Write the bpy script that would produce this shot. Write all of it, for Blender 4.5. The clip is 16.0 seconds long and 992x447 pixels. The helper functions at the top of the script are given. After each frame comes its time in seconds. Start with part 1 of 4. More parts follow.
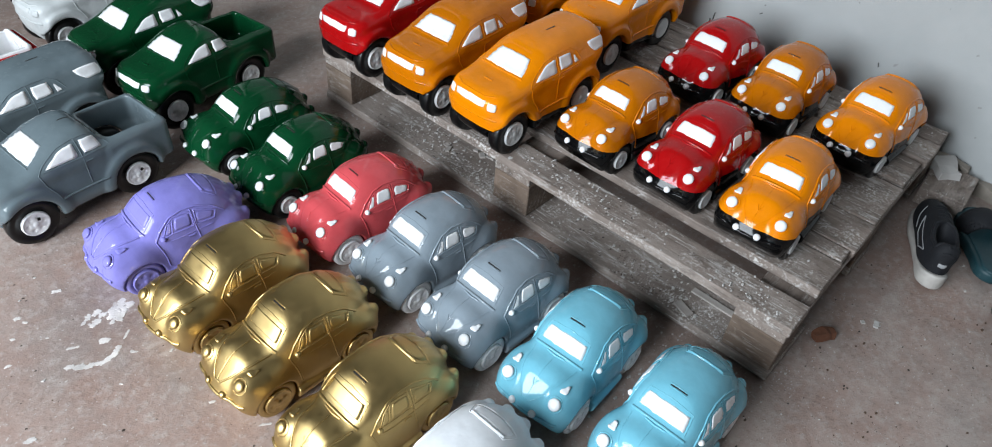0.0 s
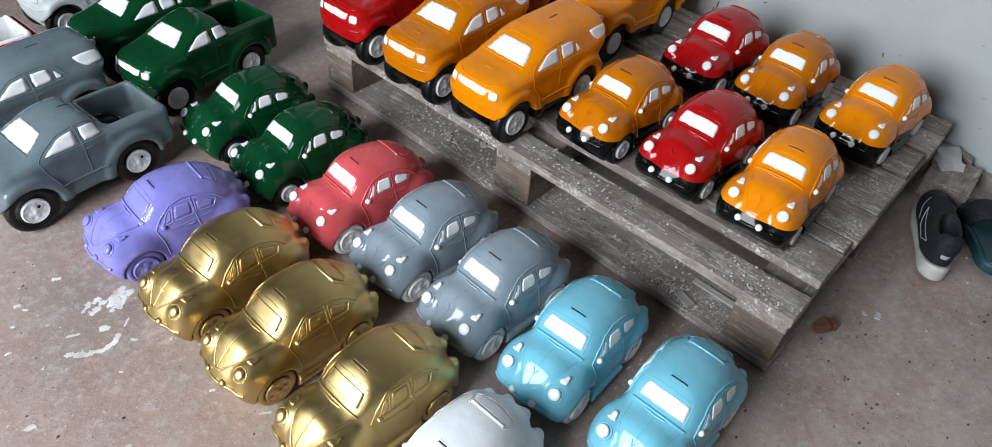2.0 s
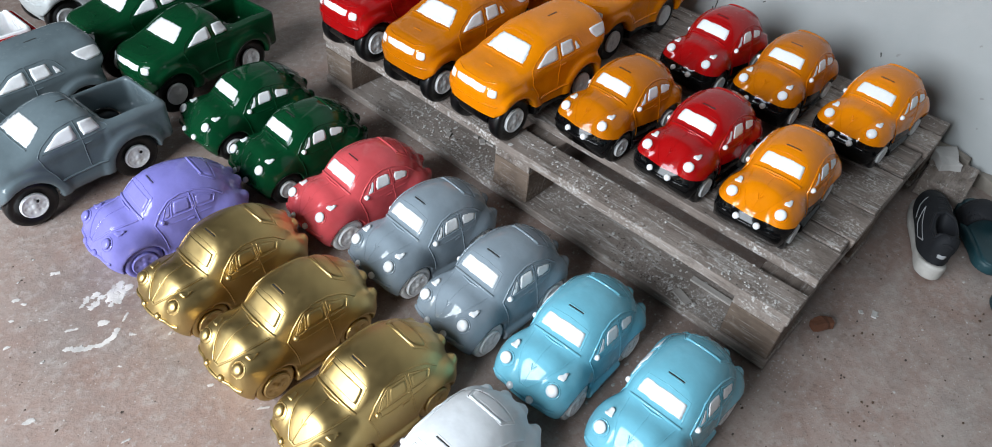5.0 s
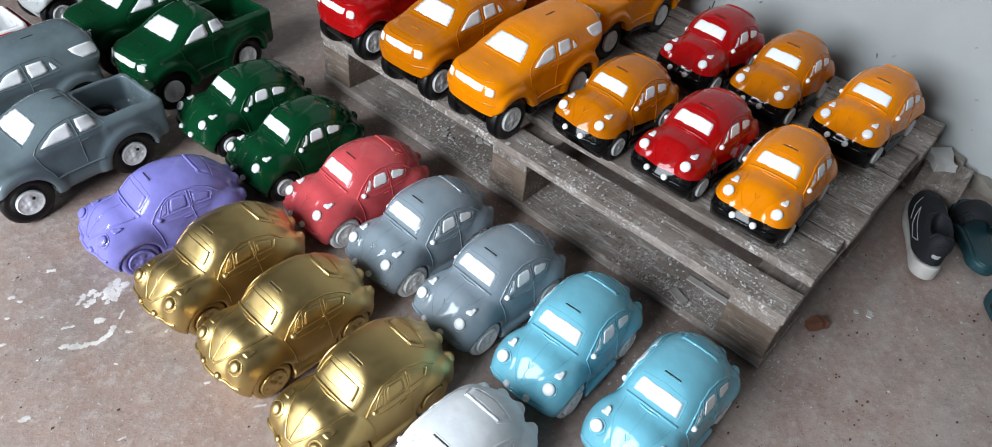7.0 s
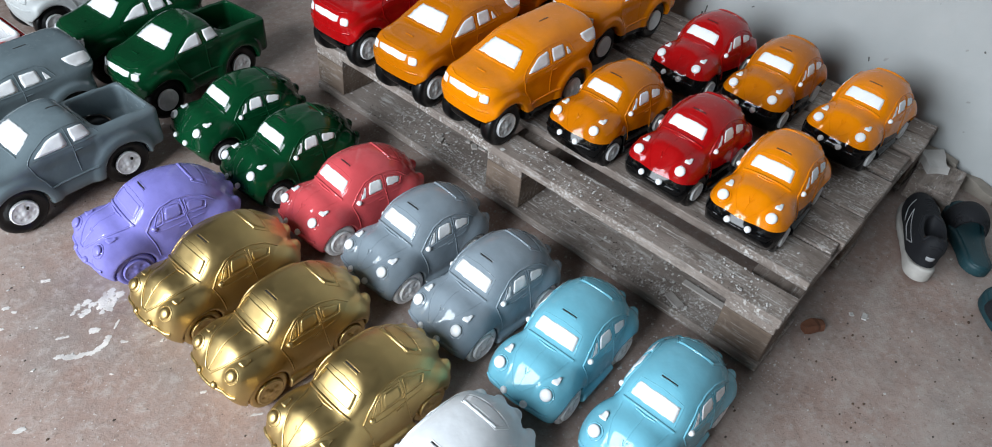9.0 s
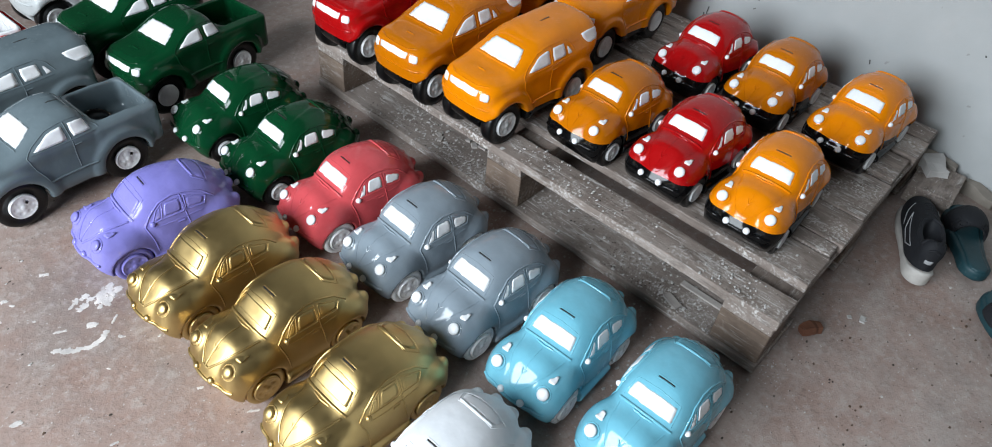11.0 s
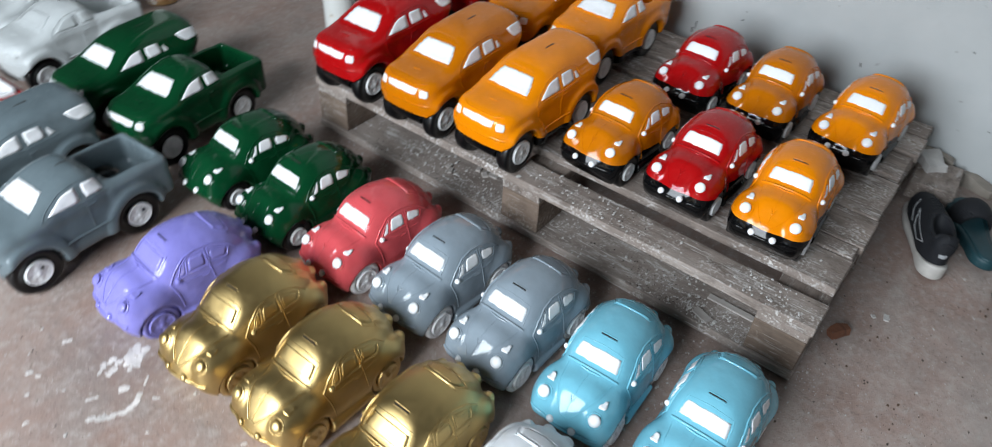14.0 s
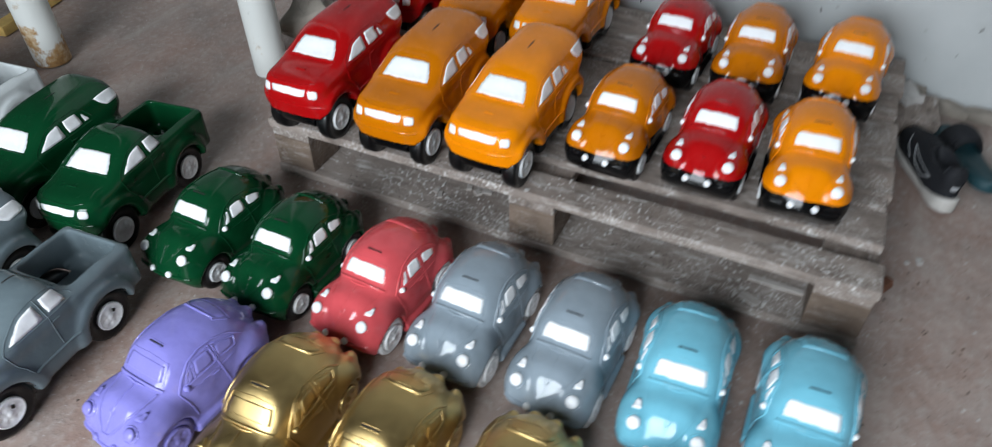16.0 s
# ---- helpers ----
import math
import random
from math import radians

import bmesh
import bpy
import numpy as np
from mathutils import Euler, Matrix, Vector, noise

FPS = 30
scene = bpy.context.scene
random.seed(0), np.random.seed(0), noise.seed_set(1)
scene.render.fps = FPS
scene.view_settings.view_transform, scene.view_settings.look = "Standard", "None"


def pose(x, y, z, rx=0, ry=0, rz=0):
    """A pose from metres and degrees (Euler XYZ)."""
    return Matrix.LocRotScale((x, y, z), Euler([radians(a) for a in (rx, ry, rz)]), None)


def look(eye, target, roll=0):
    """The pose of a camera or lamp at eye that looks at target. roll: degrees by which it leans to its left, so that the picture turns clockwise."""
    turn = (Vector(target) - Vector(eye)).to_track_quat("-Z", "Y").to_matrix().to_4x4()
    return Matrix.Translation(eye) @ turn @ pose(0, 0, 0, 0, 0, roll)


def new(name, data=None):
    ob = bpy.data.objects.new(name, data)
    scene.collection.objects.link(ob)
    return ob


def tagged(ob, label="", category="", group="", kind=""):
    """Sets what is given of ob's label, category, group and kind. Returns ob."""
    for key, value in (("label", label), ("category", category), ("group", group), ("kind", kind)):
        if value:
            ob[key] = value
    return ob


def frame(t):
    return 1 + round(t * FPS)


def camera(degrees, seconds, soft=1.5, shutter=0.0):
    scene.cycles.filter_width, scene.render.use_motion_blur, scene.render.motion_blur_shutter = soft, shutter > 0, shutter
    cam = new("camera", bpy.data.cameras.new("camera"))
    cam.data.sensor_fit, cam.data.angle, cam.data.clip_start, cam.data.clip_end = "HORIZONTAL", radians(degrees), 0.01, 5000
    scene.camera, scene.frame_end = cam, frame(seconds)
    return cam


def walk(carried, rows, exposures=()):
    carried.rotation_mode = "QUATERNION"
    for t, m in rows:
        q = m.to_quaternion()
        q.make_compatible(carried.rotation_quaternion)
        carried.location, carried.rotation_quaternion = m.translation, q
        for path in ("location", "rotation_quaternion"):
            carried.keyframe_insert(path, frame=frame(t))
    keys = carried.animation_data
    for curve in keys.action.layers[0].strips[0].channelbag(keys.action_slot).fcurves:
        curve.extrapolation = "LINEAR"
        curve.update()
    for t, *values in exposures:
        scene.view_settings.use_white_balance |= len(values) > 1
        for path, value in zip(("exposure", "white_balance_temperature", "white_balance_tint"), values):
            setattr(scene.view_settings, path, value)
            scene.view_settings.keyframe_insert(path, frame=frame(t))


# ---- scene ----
cam = camera(68.1, 16.0, soft=1.0, shutter=0.7)
PATH = [
    (0, (-0.915, -0.115, 1.017), (0.238, 0.819, -0.324), 5.1),
    (0.5, (-0.914, -0.115, 1.015), (0.253, 0.809, -0.321), 6.1),
    (1, (-0.914, -0.115, 1.013), (0.24, 0.806, -0.336), 5.9),
    (1.5, (-0.913, -0.113, 1.013), (0.231, 0.804, -0.348), 5.5),
    (2, (-0.912, -0.114, 1.013), (0.226, 0.81, -0.349), 5.3),
    (2.5, (-0.911, -0.113, 1.01), (0.232, 0.812, -0.346), 5.4),
    (3, (-0.908, -0.111, 1.012), (0.237, 0.81, -0.345), 5.6),
    (3.5, (-0.908, -0.106, 1.011), (0.229, 0.807, -0.357), 5.9),
    (4, (-0.914, -0.115, 1.012), (0.22, 0.801, -0.357), 5.7),
    (6.5, (-0.917, -0.116, 1.014), (0.231, 0.799, -0.345), 6.0),
    (7, (-0.919, -0.115, 1.014), (0.227, 0.792, -0.351), 6.3),
    (7.5, (-0.919, -0.116, 1.014), (0.233, 0.774, -0.358), 6.8),
    (8, (-0.915, -0.119, 1.015), (0.249, 0.776, -0.343), 6.1),
    (8.5, (-0.918, -0.116, 1.016), (0.244, 0.781, -0.342), 6.3),
    (9, (-0.919, -0.114, 1.016), (0.242, 0.79, -0.338), 6.1),
    (11.5, (-0.918, -0.116, 1.015), (0.243, 0.787, -0.34), 6.8),
    (12, (-0.916, -0.116, 1.016), (0.244, 0.794, -0.335), 6.4),
    (12.5, (-0.914, -0.118, 1.015), (0.255, 0.796, -0.325), 6.7),
    (13, (-0.917, -0.121, 1.014), (0.249, 0.807, -0.319), 7.7),
    (13.5, (-0.937, -0.109, 1.017), (0.207, 0.859, -0.308), 6.6),
    (13.7, (-0.945, -0.076, 1.021), (0.231, 0.841, -0.315), 6.7),
    (14, (-0.973, -0.034, 1.023), (0.262, 0.837, -0.287), 4.1),
    (14.2, (-0.985, 0.016, 1.028), (0.286, 0.808, -0.273), 4.1),
    (14.5, (-1.008, 0.058, 1.036), (0.294, 0.824, -0.276), 2.6),
    (14.8, (-1.002, 0.077, 1.026), (0.329, 0.822, -0.301), 3.0),
    (15, (-1.007, 0.087, 1.023), (0.289, 0.881, -0.277), 1.8),
    (15.2, (-1.002, 0.108, 1.017), (0.313, 0.853, -0.284), 3.3),
    (15.5, (-0.988, 0.144, 1.012), (0.291, 0.901, -0.326), 1.1),
    (15.7, (-0.981, 0.161, 1.009), (0.375, 0.828, -0.272), 2.3),
    (16, (-0.963, 0.206, 0.991), (0.38, 0.854, -0.341), -0.8),
]
walk(cam, [(t, look(eye, target, roll)) for t, eye, target, roll in PATH], exposures=[(0.0, -0.03), (15.5, -0.03), (16.0, -0.18)])

# ---- light ----
world = bpy.data.worlds.new("world")
scene.world = world
world.use_nodes = True
wn, wl = world.node_tree.nodes, world.node_tree.links
sky = wn.new("ShaderNodeTexSky")
sky.sky_type = "NISHITA"
sky.sun_disc = False
sky.sun_elevation, sky.sun_rotation = radians(35), radians(250)
wl.new(sky.outputs["Color"], wn["Background"].inputs["Color"])
wn["Background"].inputs["Strength"].default_value = 0.05


def area_lamp(name, eye, target, wide, high, watts, colour):
    lamp = bpy.data.lights.new(name, "AREA")
    lamp.shape, lamp.size, lamp.size_y, lamp.energy, lamp.color = "RECTANGLE", wide, high, watts, colour
    ob = new(name, lamp)
    ob.matrix_world = look(eye, target)
    return ob


area_lamp("door_daylight", (-2.77, 0.72, 1.45), (-0.1, 0.55, 0.1), 1.75, 1.45, 171, (0.835, 0.92, 1.0))

# ---- materials ----


def nodes_of(name):
    m = bpy.data.materials.new(name)
    m.use_nodes = True
    return m, m.node_tree.nodes, m.node_tree.links, m.node_tree.nodes["Principled BSDF"]


def tex_noise(n, l, vec, scale, detail=4.0, rough=0.55):
    t = n.new("ShaderNodeTexNoise")
    t.inputs["Scale"].default_value, t.inputs["Detail"].default_value, t.inputs["Roughness"].default_value = scale, detail, rough
    l.new(vec, t.inputs["Vector"])
    return t.outputs["Fac"]


def ramp(n, l, fac, stops):
    r = n.new("ShaderNodeValToRGB")
    while len(r.color_ramp.elements) < len(stops):
        r.color_ramp.elements.new(0.5)
    for e, (p, c) in zip(r.color_ramp.elements, stops):
        e.position, e.color = p, (*c, 1) if len(c) == 3 else c
    l.new(fac, r.inputs["Fac"])
    return r.outputs["Color"]


def mix(n, l, fac, a, b):
    m = n.new("ShaderNodeMix")
    m.data_type = "RGBA"
    for sock, v in ((m.inputs[0], fac), (m.inputs[6], a), (m.inputs[7], b)):
        if isinstance(v, (int, float)):
            sock.default_value = v
        elif isinstance(v, tuple):
            sock.default_value = (*v, 1)
        else:
            l.new(v, sock)
    return m.outputs[2]


def bump(n, l, height, strength, distance, under=None):
    b = n.new("ShaderNodeBump")
    b.inputs["Strength"].default_value, b.inputs["Distance"].default_value = strength, distance
    l.new(height, b.inputs["Height"])
    if under is not None:
        l.new(under, b.inputs["Normal"])
    return b.outputs["Normal"]


def enamel(name, colour, rough=0.22, metal=0.0, coat=0.75, lump=0.30, dust=0.0, vary=0.05, uneven=1.0):
    """Hand-brushed gloss enamel over cast plaster: small lumps, brush marks, slight unevenness."""
    m, n, l, p = nodes_of(name)
    where = n.new("ShaderNodeTexCoord").outputs["Object"]
    fine, broad = tex_noise(n, l, where, 260, 3), tex_noise(n, l, where, 22, 4)
    tiny = tex_noise(n, l, where, 75, 3)
    dark = tuple(c * (1 - vary * 1.6) for c in colour)
    light = tuple(min(1, c * (1 + vary) + 0.001) for c in colour)
    c = ramp(n, l, broad, [(0.3, dark), (0.7, light)])
    if dust:
        speck = ramp(n, l, tex_noise(n, l, where, 420, 2), [(0.66, (0, 0, 0)), (0.72, (dust, dust, dust))])
        c = mix(n, l, speck, c, (0.55, 0.52, 0.48))
    l.new(c, p.inputs["Base Color"])
    l.new(ramp(n, l, tiny, [(0.3, (rough * (1 - 0.3 * uneven),) * 3), (0.75, (rough * (1 + 0.5 * uneven),) * 3)]), p.inputs["Roughness"])
    p.inputs["Metallic"].default_value = metal
    p.inputs["Coat Weight"].default_value, p.inputs["Coat Roughness"].default_value = coat, 0.035
    p.inputs["Specular IOR Level"].default_value = 0.04 if coat > 0.3 else 0.3 if coat else 0.5
    nb = bump(n, l, broad, lump, 0.0014)
    nb = bump(n, l, tex_noise(n, l, where, 48, 2, 0.4), lump * 1.6, 0.0024, nb)
    nb = bump(n, l, tiny, lump * 0.7, 0.0010, nb)
    l.new(bump(n, l, fine, lump * 0.3, 0.0002, nb), p.inputs["Normal"])
    return m


PAINT = {
    "orange": enamel("orange_enamel", (0.78, 0.228, 0.001), coat=0.65),
    "amber": enamel("amber_enamel", (0.54, 0.153, 0.001), coat=0.65),
    "red": enamel("red_enamel", (0.38, 0.004, 0.005), coat=0.65),
    "pink": enamel("coral_pink_enamel", (0.60, 0.082, 0.092), rough=0.3, coat=0.8),
    "green": enamel("dark_green_enamel", (0.002, 0.044, 0.0145), rough=0.2, coat=0.65),
    "grey": enamel("grey_enamel", (0.235, 0.283, 0.322)),
    "blue": enamel("sky_blue_enamel", (0.165, 0.46, 0.575)),
    "slate": enamel("slate_grey_enamel", (0.128, 0.164, 0.180)),
    "purple": enamel("lilac_enamel", (0.225, 0.21, 0.56), rough=0.28, coat=0.6, lump=0.36),
    "gold": enamel("gold_paint", (0.57, 0.412, 0.175), rough=0.40, metal=1.0, coat=0.0, lump=0.07, vary=0.05, uneven=0.35),
    "white": enamel("white_primer", (0.74, 0.76, 0.78), rough=0.5, coat=0.0),
    "pearl": enamel("pearl_grey_primer", (0.55, 0.58, 0.58), rough=0.42, coat=0.05),
}
WHITE = enamel("white_brushed_paint", (0.87, 0.88, 0.89), rough=0.28, coat=0.2, lump=0.4, vary=0.05)
BLACK = enamel("black_gloss_paint", (0.003, 0.003, 0.0033), rough=0.2, coat=0.45)
RUBBER = enamel("black_wheel_paint", (0.003, 0.003, 0.0033), rough=0.4, coat=0.25, lump=0.2)
HUBGREY = enamel("dull_white_hub_paint", (0.68, 0.69, 0.69), rough=0.4, coat=0.0)
SLOT = enamel("dark_slot", (0.015, 0.013, 0.012), rough=0.8, coat=0.0)


def concrete_floor():
    m, n, l, p = nodes_of("worn_painted_concrete")
    where = n.new("ShaderNodeTexCoord").outputs["Object"]
    big, mid = tex_noise(n, l, where, 1.6, 5, 0.6), tex_noise(n, l, where, 7, 6, 0.65)
    small, grit = tex_noise(n, l, where, 60, 5, 0.7), tex_noise(n, l, where, 260, 3, 0.6)
    c = ramp(n, l, big, [(0.32, (0.24, 0.168, 0.14)), (0.5, (0.36, 0.278, 0.243)), (0.68, (0.455, 0.38, 0.342))])
    c = mix(n, l, ramp(n, l, mid, [(0.44, (0, 0, 0)), (0.58, (0.6, 0.6, 0.6))]), c, (0.265, 0.222, 0.20))
    c = mix(n, l, ramp(n, l, tex_noise(n, l, where, 3.1, 6, 0.7), [(0.46, (0, 0, 0)), (0.62, (0.55, 0.55, 0.55))]), c, (0.30, 0.175, 0.135))
    c = mix(n, l, ramp(n, l, small, [(0.50, (0, 0, 0)), (0.66, (0.55, 0.55, 0.55))]), c, (0.45, 0.395, 0.36))
    c = mix(n, l, ramp(n, l, tex_noise(n, l, where, 105, 4, 0.65), [(0.57, (0, 0, 0)), (0.69, (0.55, 0.55, 0.55))]), c, (0.185, 0.132, 0.108))
    c = mix(n, l, ramp(n, l, grit, [(0.26, (0.7, 0.7, 0.7)), (0.32, (0, 0, 0))]), c, (0.10, 0.08, 0.07))
    # pale worn trails, drawn out in one direction
    trail = n.new("ShaderNodeMapping")
    trail.inputs["Rotation"].default_value, trail.inputs["Scale"].default_value = (0, 0, radians(35)), (2.0, 9.0, 1.0)
    l.new(where, trail.inputs["Vector"])
    c = mix(n, l, ramp(n, l, tex_noise(n, l, trail.outputs[0], 1.3, 6, 0.7), [(0.52, (0, 0, 0)), (0.70, (0.45, 0.45, 0.45))]), c, (0.46, 0.41, 0.375))
    dust = ramp(n, l, tex_noise(n, l, where, 190, 2, 0.5), [(0.685, (0, 0, 0)), (0.72, (0.6, 0.6, 0.6))])
    c = mix(n, l, dust, c, (0.62, 0.60, 0.57))
    # dried white paint, splashed in a few places
    for cx, cy, r, cut in ((-0.69, 0.90, 0.07, 0.60), (-0.74, 0.84, 0.05, 0.62)):
        d = n.new("ShaderNodeVectorMath")
        d.operation, d.inputs[1].default_value = "DISTANCE", (cx, cy, 0)
        l.new(where, d.inputs[0])
        near = n.new("ShaderNodeMapRange")
        near.inputs["From Min"].default_value, near.inputs["From Max"].default_value = r, 0.0
        near.inputs["To Max"].default_value = 0.20
        l.new(d.outputs["Value"], near.inputs["Value"])
        add = n.new("ShaderNodeMath")
        l.new(near.outputs[0], add.inputs[0])
        l.new(tex_noise(n, l, where, 24 + 5 * r, 6, 0.7), add.inputs[1])
        c = mix(n, l, ramp(n, l, add.outputs[0], [(cut + 0.09, (0, 0, 0)), (cut + 0.17, (0.55, 0.55, 0.55))]), c, (0.62, 0.60, 0.57))
    l.new(c, p.inputs["Base Color"])
    l.new(ramp(n, l, mid, [(0.3, (0.42,) * 3), (0.7, (0.68,) * 3)]), p.inputs["Roughness"])
    nb = bump(n, l, mid, 0.25, 0.006)
    nb = bump(n, l, small, 0.6, 0.003, nb)
    l.new(bump(n, l, grit, 0.4, 0.0008, nb), p.inputs["Normal"])
    return m


def plaster_wall(low, high, name):
    m, n, l, p = nodes_of(name)
    where = n.new("ShaderNodeTexCoord").outputs["Object"]
    big, mid = tex_noise(n, l, where, 2.2, 5, 0.6), tex_noise(n, l, where, 14, 5, 0.65)
    c = ramp(n, l, big, [(0.3, low), (0.7, high)])
    c = mix(n, l, ramp(n, l, mid, [(0.60, (0, 0, 0)), (0.75, (0.25, 0.25, 0.25))]), c, (0.36, 0.36, 0.35))
    c = mix(n, l, ramp(n, l, tex_noise(n, l, where, 55, 2, 0.5), [(0.72, (0, 0, 0)), (0.76, (0.5, 0.5, 0.5))]), c, (0.22, 0.21, 0.2))
    l.new(c, p.inputs["Base Color"])
    p.inputs["Roughness"].default_value = 0.7
    nb = bump(n, l, mid, 0.3, 0.004)
    l.new(bump(n, l, tex_noise(n, l, where, 130, 3), 0.25, 0.001, nb), p.inputs["Normal"])
    return m


def old_wood(name, dark, mid_c, light, splash):
    """Weathered pallet wood: faint grain along the board's own x, dirt, scuffs and white plaster dust."""
    m, n, l, p = nodes_of(name)
    tc, info = n.new("ShaderNodeTexCoord"), n.new("ShaderNodeObjectInfo")
    shift = n.new("ShaderNodeVectorMath")
    shift.operation = "ADD"
    mul = n.new("ShaderNodeMath")
    mul.operation, mul.inputs[1].default_value = "MULTIPLY", 37.0
    l.new(info.outputs["Random"], mul.inputs[0])
    l.new(tc.outputs["Object"], shift.inputs[0])
    l.new(mul.outputs[0], shift.inputs[1])
    where = shift.outputs[0]

    def drawn(scale, turn=0.0):
        g = n.new("ShaderNodeMapping")
        g.inputs["Rotation"].default_value, g.inputs["Scale"].default_value = (0, 0, radians(turn)), scale
        l.new(where, g.inputs["Vector"])
        return g.outputs[0]

    def mask(fac, low, high, top):
        return ramp(n, l, fac, [(low, (0, 0, 0)), (high, (top,) * 3)])

    grain = tex_noise(n, l, drawn((3.0, 60.0, 60.0)), 2.0, 6, 0.65)
    broad, spots = tex_noise(n, l, where, 8, 5, 0.65), tex_noise(n, l, where, 170, 3, 0.6)
    blot = tex_noise(n, l, drawn((9.0, 22.0, 22.0)), 1.6, 6, 0.7)
    c = ramp(n, l, broad, [(0.30, tuple(0.6 * v + 0.4 * w for v, w in zip(dark, mid_c))), (0.50, mid_c), (0.70, light)])
    c = mix(n, l, mask(grain, 0.50, 0.72, 0.50), c, light)
    c = mix(n, l, ramp(n, l, grain, [(0.26, (0.70,) * 3), (0.40, (0, 0, 0))]), c, dark)
    c = mix(n, l, mask(blot, 0.52, 0.66, 0.72), c, tuple(v * 1.25 for v in dark))
    c = mix(n, l, mask(tex_noise(n, l, where, 34, 4, 0.7), 0.60, 0.70, 0.45), c, (0.20, 0.135, 0.095))
    c = mix(n, l, ramp(n, l, info.outputs["Random"], [(0.0, (0.0,) * 3), (1.0, (0.60,) * 3)]), c, tuple(v * 0.62 for v in mid_c))
    # worn white paint: smears with the grain, short scratches across it, and fine dust in drifts
    pale = (0.58, 0.55, 0.52)
    c = mix(n, l, mask(tex_noise(n, l, drawn((6.0, 24.0, 24.0)), 1.7, 7, 0.75), 0.55, 0.66, 0.62 * splash), c, pale)
    for turn, scale in ((24, (14.0, 190.0, 190.0)), (-38, (18.0, 230.0, 230.0))):
        c = mix(n, l, mask(tex_noise(n, l, drawn(scale, turn), 1.0, 3, 0.5), 0.66, 0.70, 0.75 * splash), c, pale)
    drift = tex_noise(n, l, where, 10, 5, 0.75)
    dust = mix(n, l, mask(spots, 0.50, 0.60, 1.0), (0, 0, 0), mask(drift, 0.50, 0.66, splash))
    c = mix(n, l, dust, c, (0.62, 0.595, 0.565))
    l.new(c, p.inputs["Base Color"])
    p.inputs["Roughness"].default_value = 0.82
    nb = bump(n, l, grain, 0.6, 0.0022)
    nb = bump(n, l, blot, 0.4, 0.0030, nb)
    l.new(bump(n, l, spots, 0.4, 0.0012, nb), p.inputs["Normal"])
    return m


FLOOR_MAT, WALL_MAT = concrete_floor(), plaster_wall((0.38, 0.40, 0.40), (0.50, 0.515, 0.51), "scuffed_grey_white_plaster")
# near-black so that the unseen walls and ceiling return little bounce light
DIM_MAT = plaster_wall((0.025, 0.024, 0.023), (0.045, 0.043, 0.042), "bounce_cutting_dark")
DECK = old_wood("weathered_grey_board", (0.052, 0.038, 0.030), (0.262, 0.211, 0.180), (0.42, 0.36, 0.32), 1.0)
LOWBOARD = old_wood("dust_covered_board", (0.085, 0.065, 0.053), (0.33, 0.275, 0.24), (0.47, 0.41, 0.37), 1.15)
BLOCKWOOD = old_wood("brown_pallet_block", (0.055, 0.037, 0.027), (0.175, 0.125, 0.093), (0.28, 0.21, 0.16), 0.4)
CHIP = enamel("plaster_chip", (0.50, 0.48, 0.46), rough=0.8, coat=0.0)

# ---- mesh helpers ----


def finish(bm, name, material, smooth=False):
    me = bpy.data.meshes.new(name)
    bm.normal_update()
    bm.to_mesh(me)
    bm.free()
    if material is not None:
        me.materials.append(material)
    if smooth:
        me.shade_smooth()
    return me


def part(name, bm, material, parent, label="", smooth=True):
    ob = new(name, finish(bm, name, material, smooth) if isinstance(bm, bmesh.types.BMesh) else bm)
    ob.parent = parent
    return tagged(ob, label)


def box_bm(sx, sy, sz, cx=0.0, cy=0.0, cz=0.0, bevel=0.0):
    bm = bmesh.new()
    bmesh.ops.create_cube(bm, size=1.0, matrix=Matrix.Translation((cx, cy, cz)) @ Matrix.Diagonal((sx, sy, sz, 1)))
    if bevel:
        bmesh.ops.bevel(bm, geom=bm.edges[:], offset=bevel, segments=1, affect="EDGES", profile=0.5)
    return bm


def plank_bm(length, width, thick, seed, wobble=0.0016, cuts=14):
    """A worn board along x, its middle at the origin."""
    bm = box_bm(length, width, thick, bevel=0.0018)
    long_edges = [e for e in bm.edges if abs(e.verts[0].co.x - e.verts[1].co.x) > length * 0.8]
    bmesh.ops.subdivide_edges(bm, edges=long_edges, cuts=cuts)
    for v in bm.verts:
        s = noise.noise_vector(Vector((v.co.x * 9 + seed * 7.3, v.co.y * 30 + seed, v.co.z * 20)))
        v.co += Vector((s.x * wobble * 0.8, s.y * wobble * 1.3, s.z * wobble))
    return bm


def lathe_bm(profile, turns=28):
    """profile of (radius, y) turned round the y axis, closed by its own end points on the axis."""
    bm = bmesh.new()
    rings = [[bm.verts.new((r * math.cos(a), y, r * math.sin(a))) for a in (2 * math.pi * k / turns for k in range(turns))] for r, y in profile]
    for a, b in zip(rings, rings[1:]):
        for k in range(turns):
            bm.faces.new((a[k], b[k], b[(k + 1) % turns], a[(k + 1) % turns]))
    bm.faces.new(rings[0])
    bm.faces.new(rings[-1][::-1])
    bmesh.ops.recalc_face_normals(bm, faces=bm.faces[:])
    return bm


# ---- cast shapes: smooth solid functions, meshed on a grid ----


def ball(p, c, r):
    q = (p - np.array(c)) / np.array(r)
    k0 = np.linalg.norm(q, axis=-1)
    k1 = np.linalg.norm(q / np.array(r), axis=-1) + 1e-9
    return k0 * (k0 - 1) / k1


def rbox(p, c, h, r):
    q = np.abs(p - np.array(c)) - (np.array(h) - r)
    return np.linalg.norm(np.maximum(q, 0), axis=-1) + np.minimum(q.max(-1), 0) - r


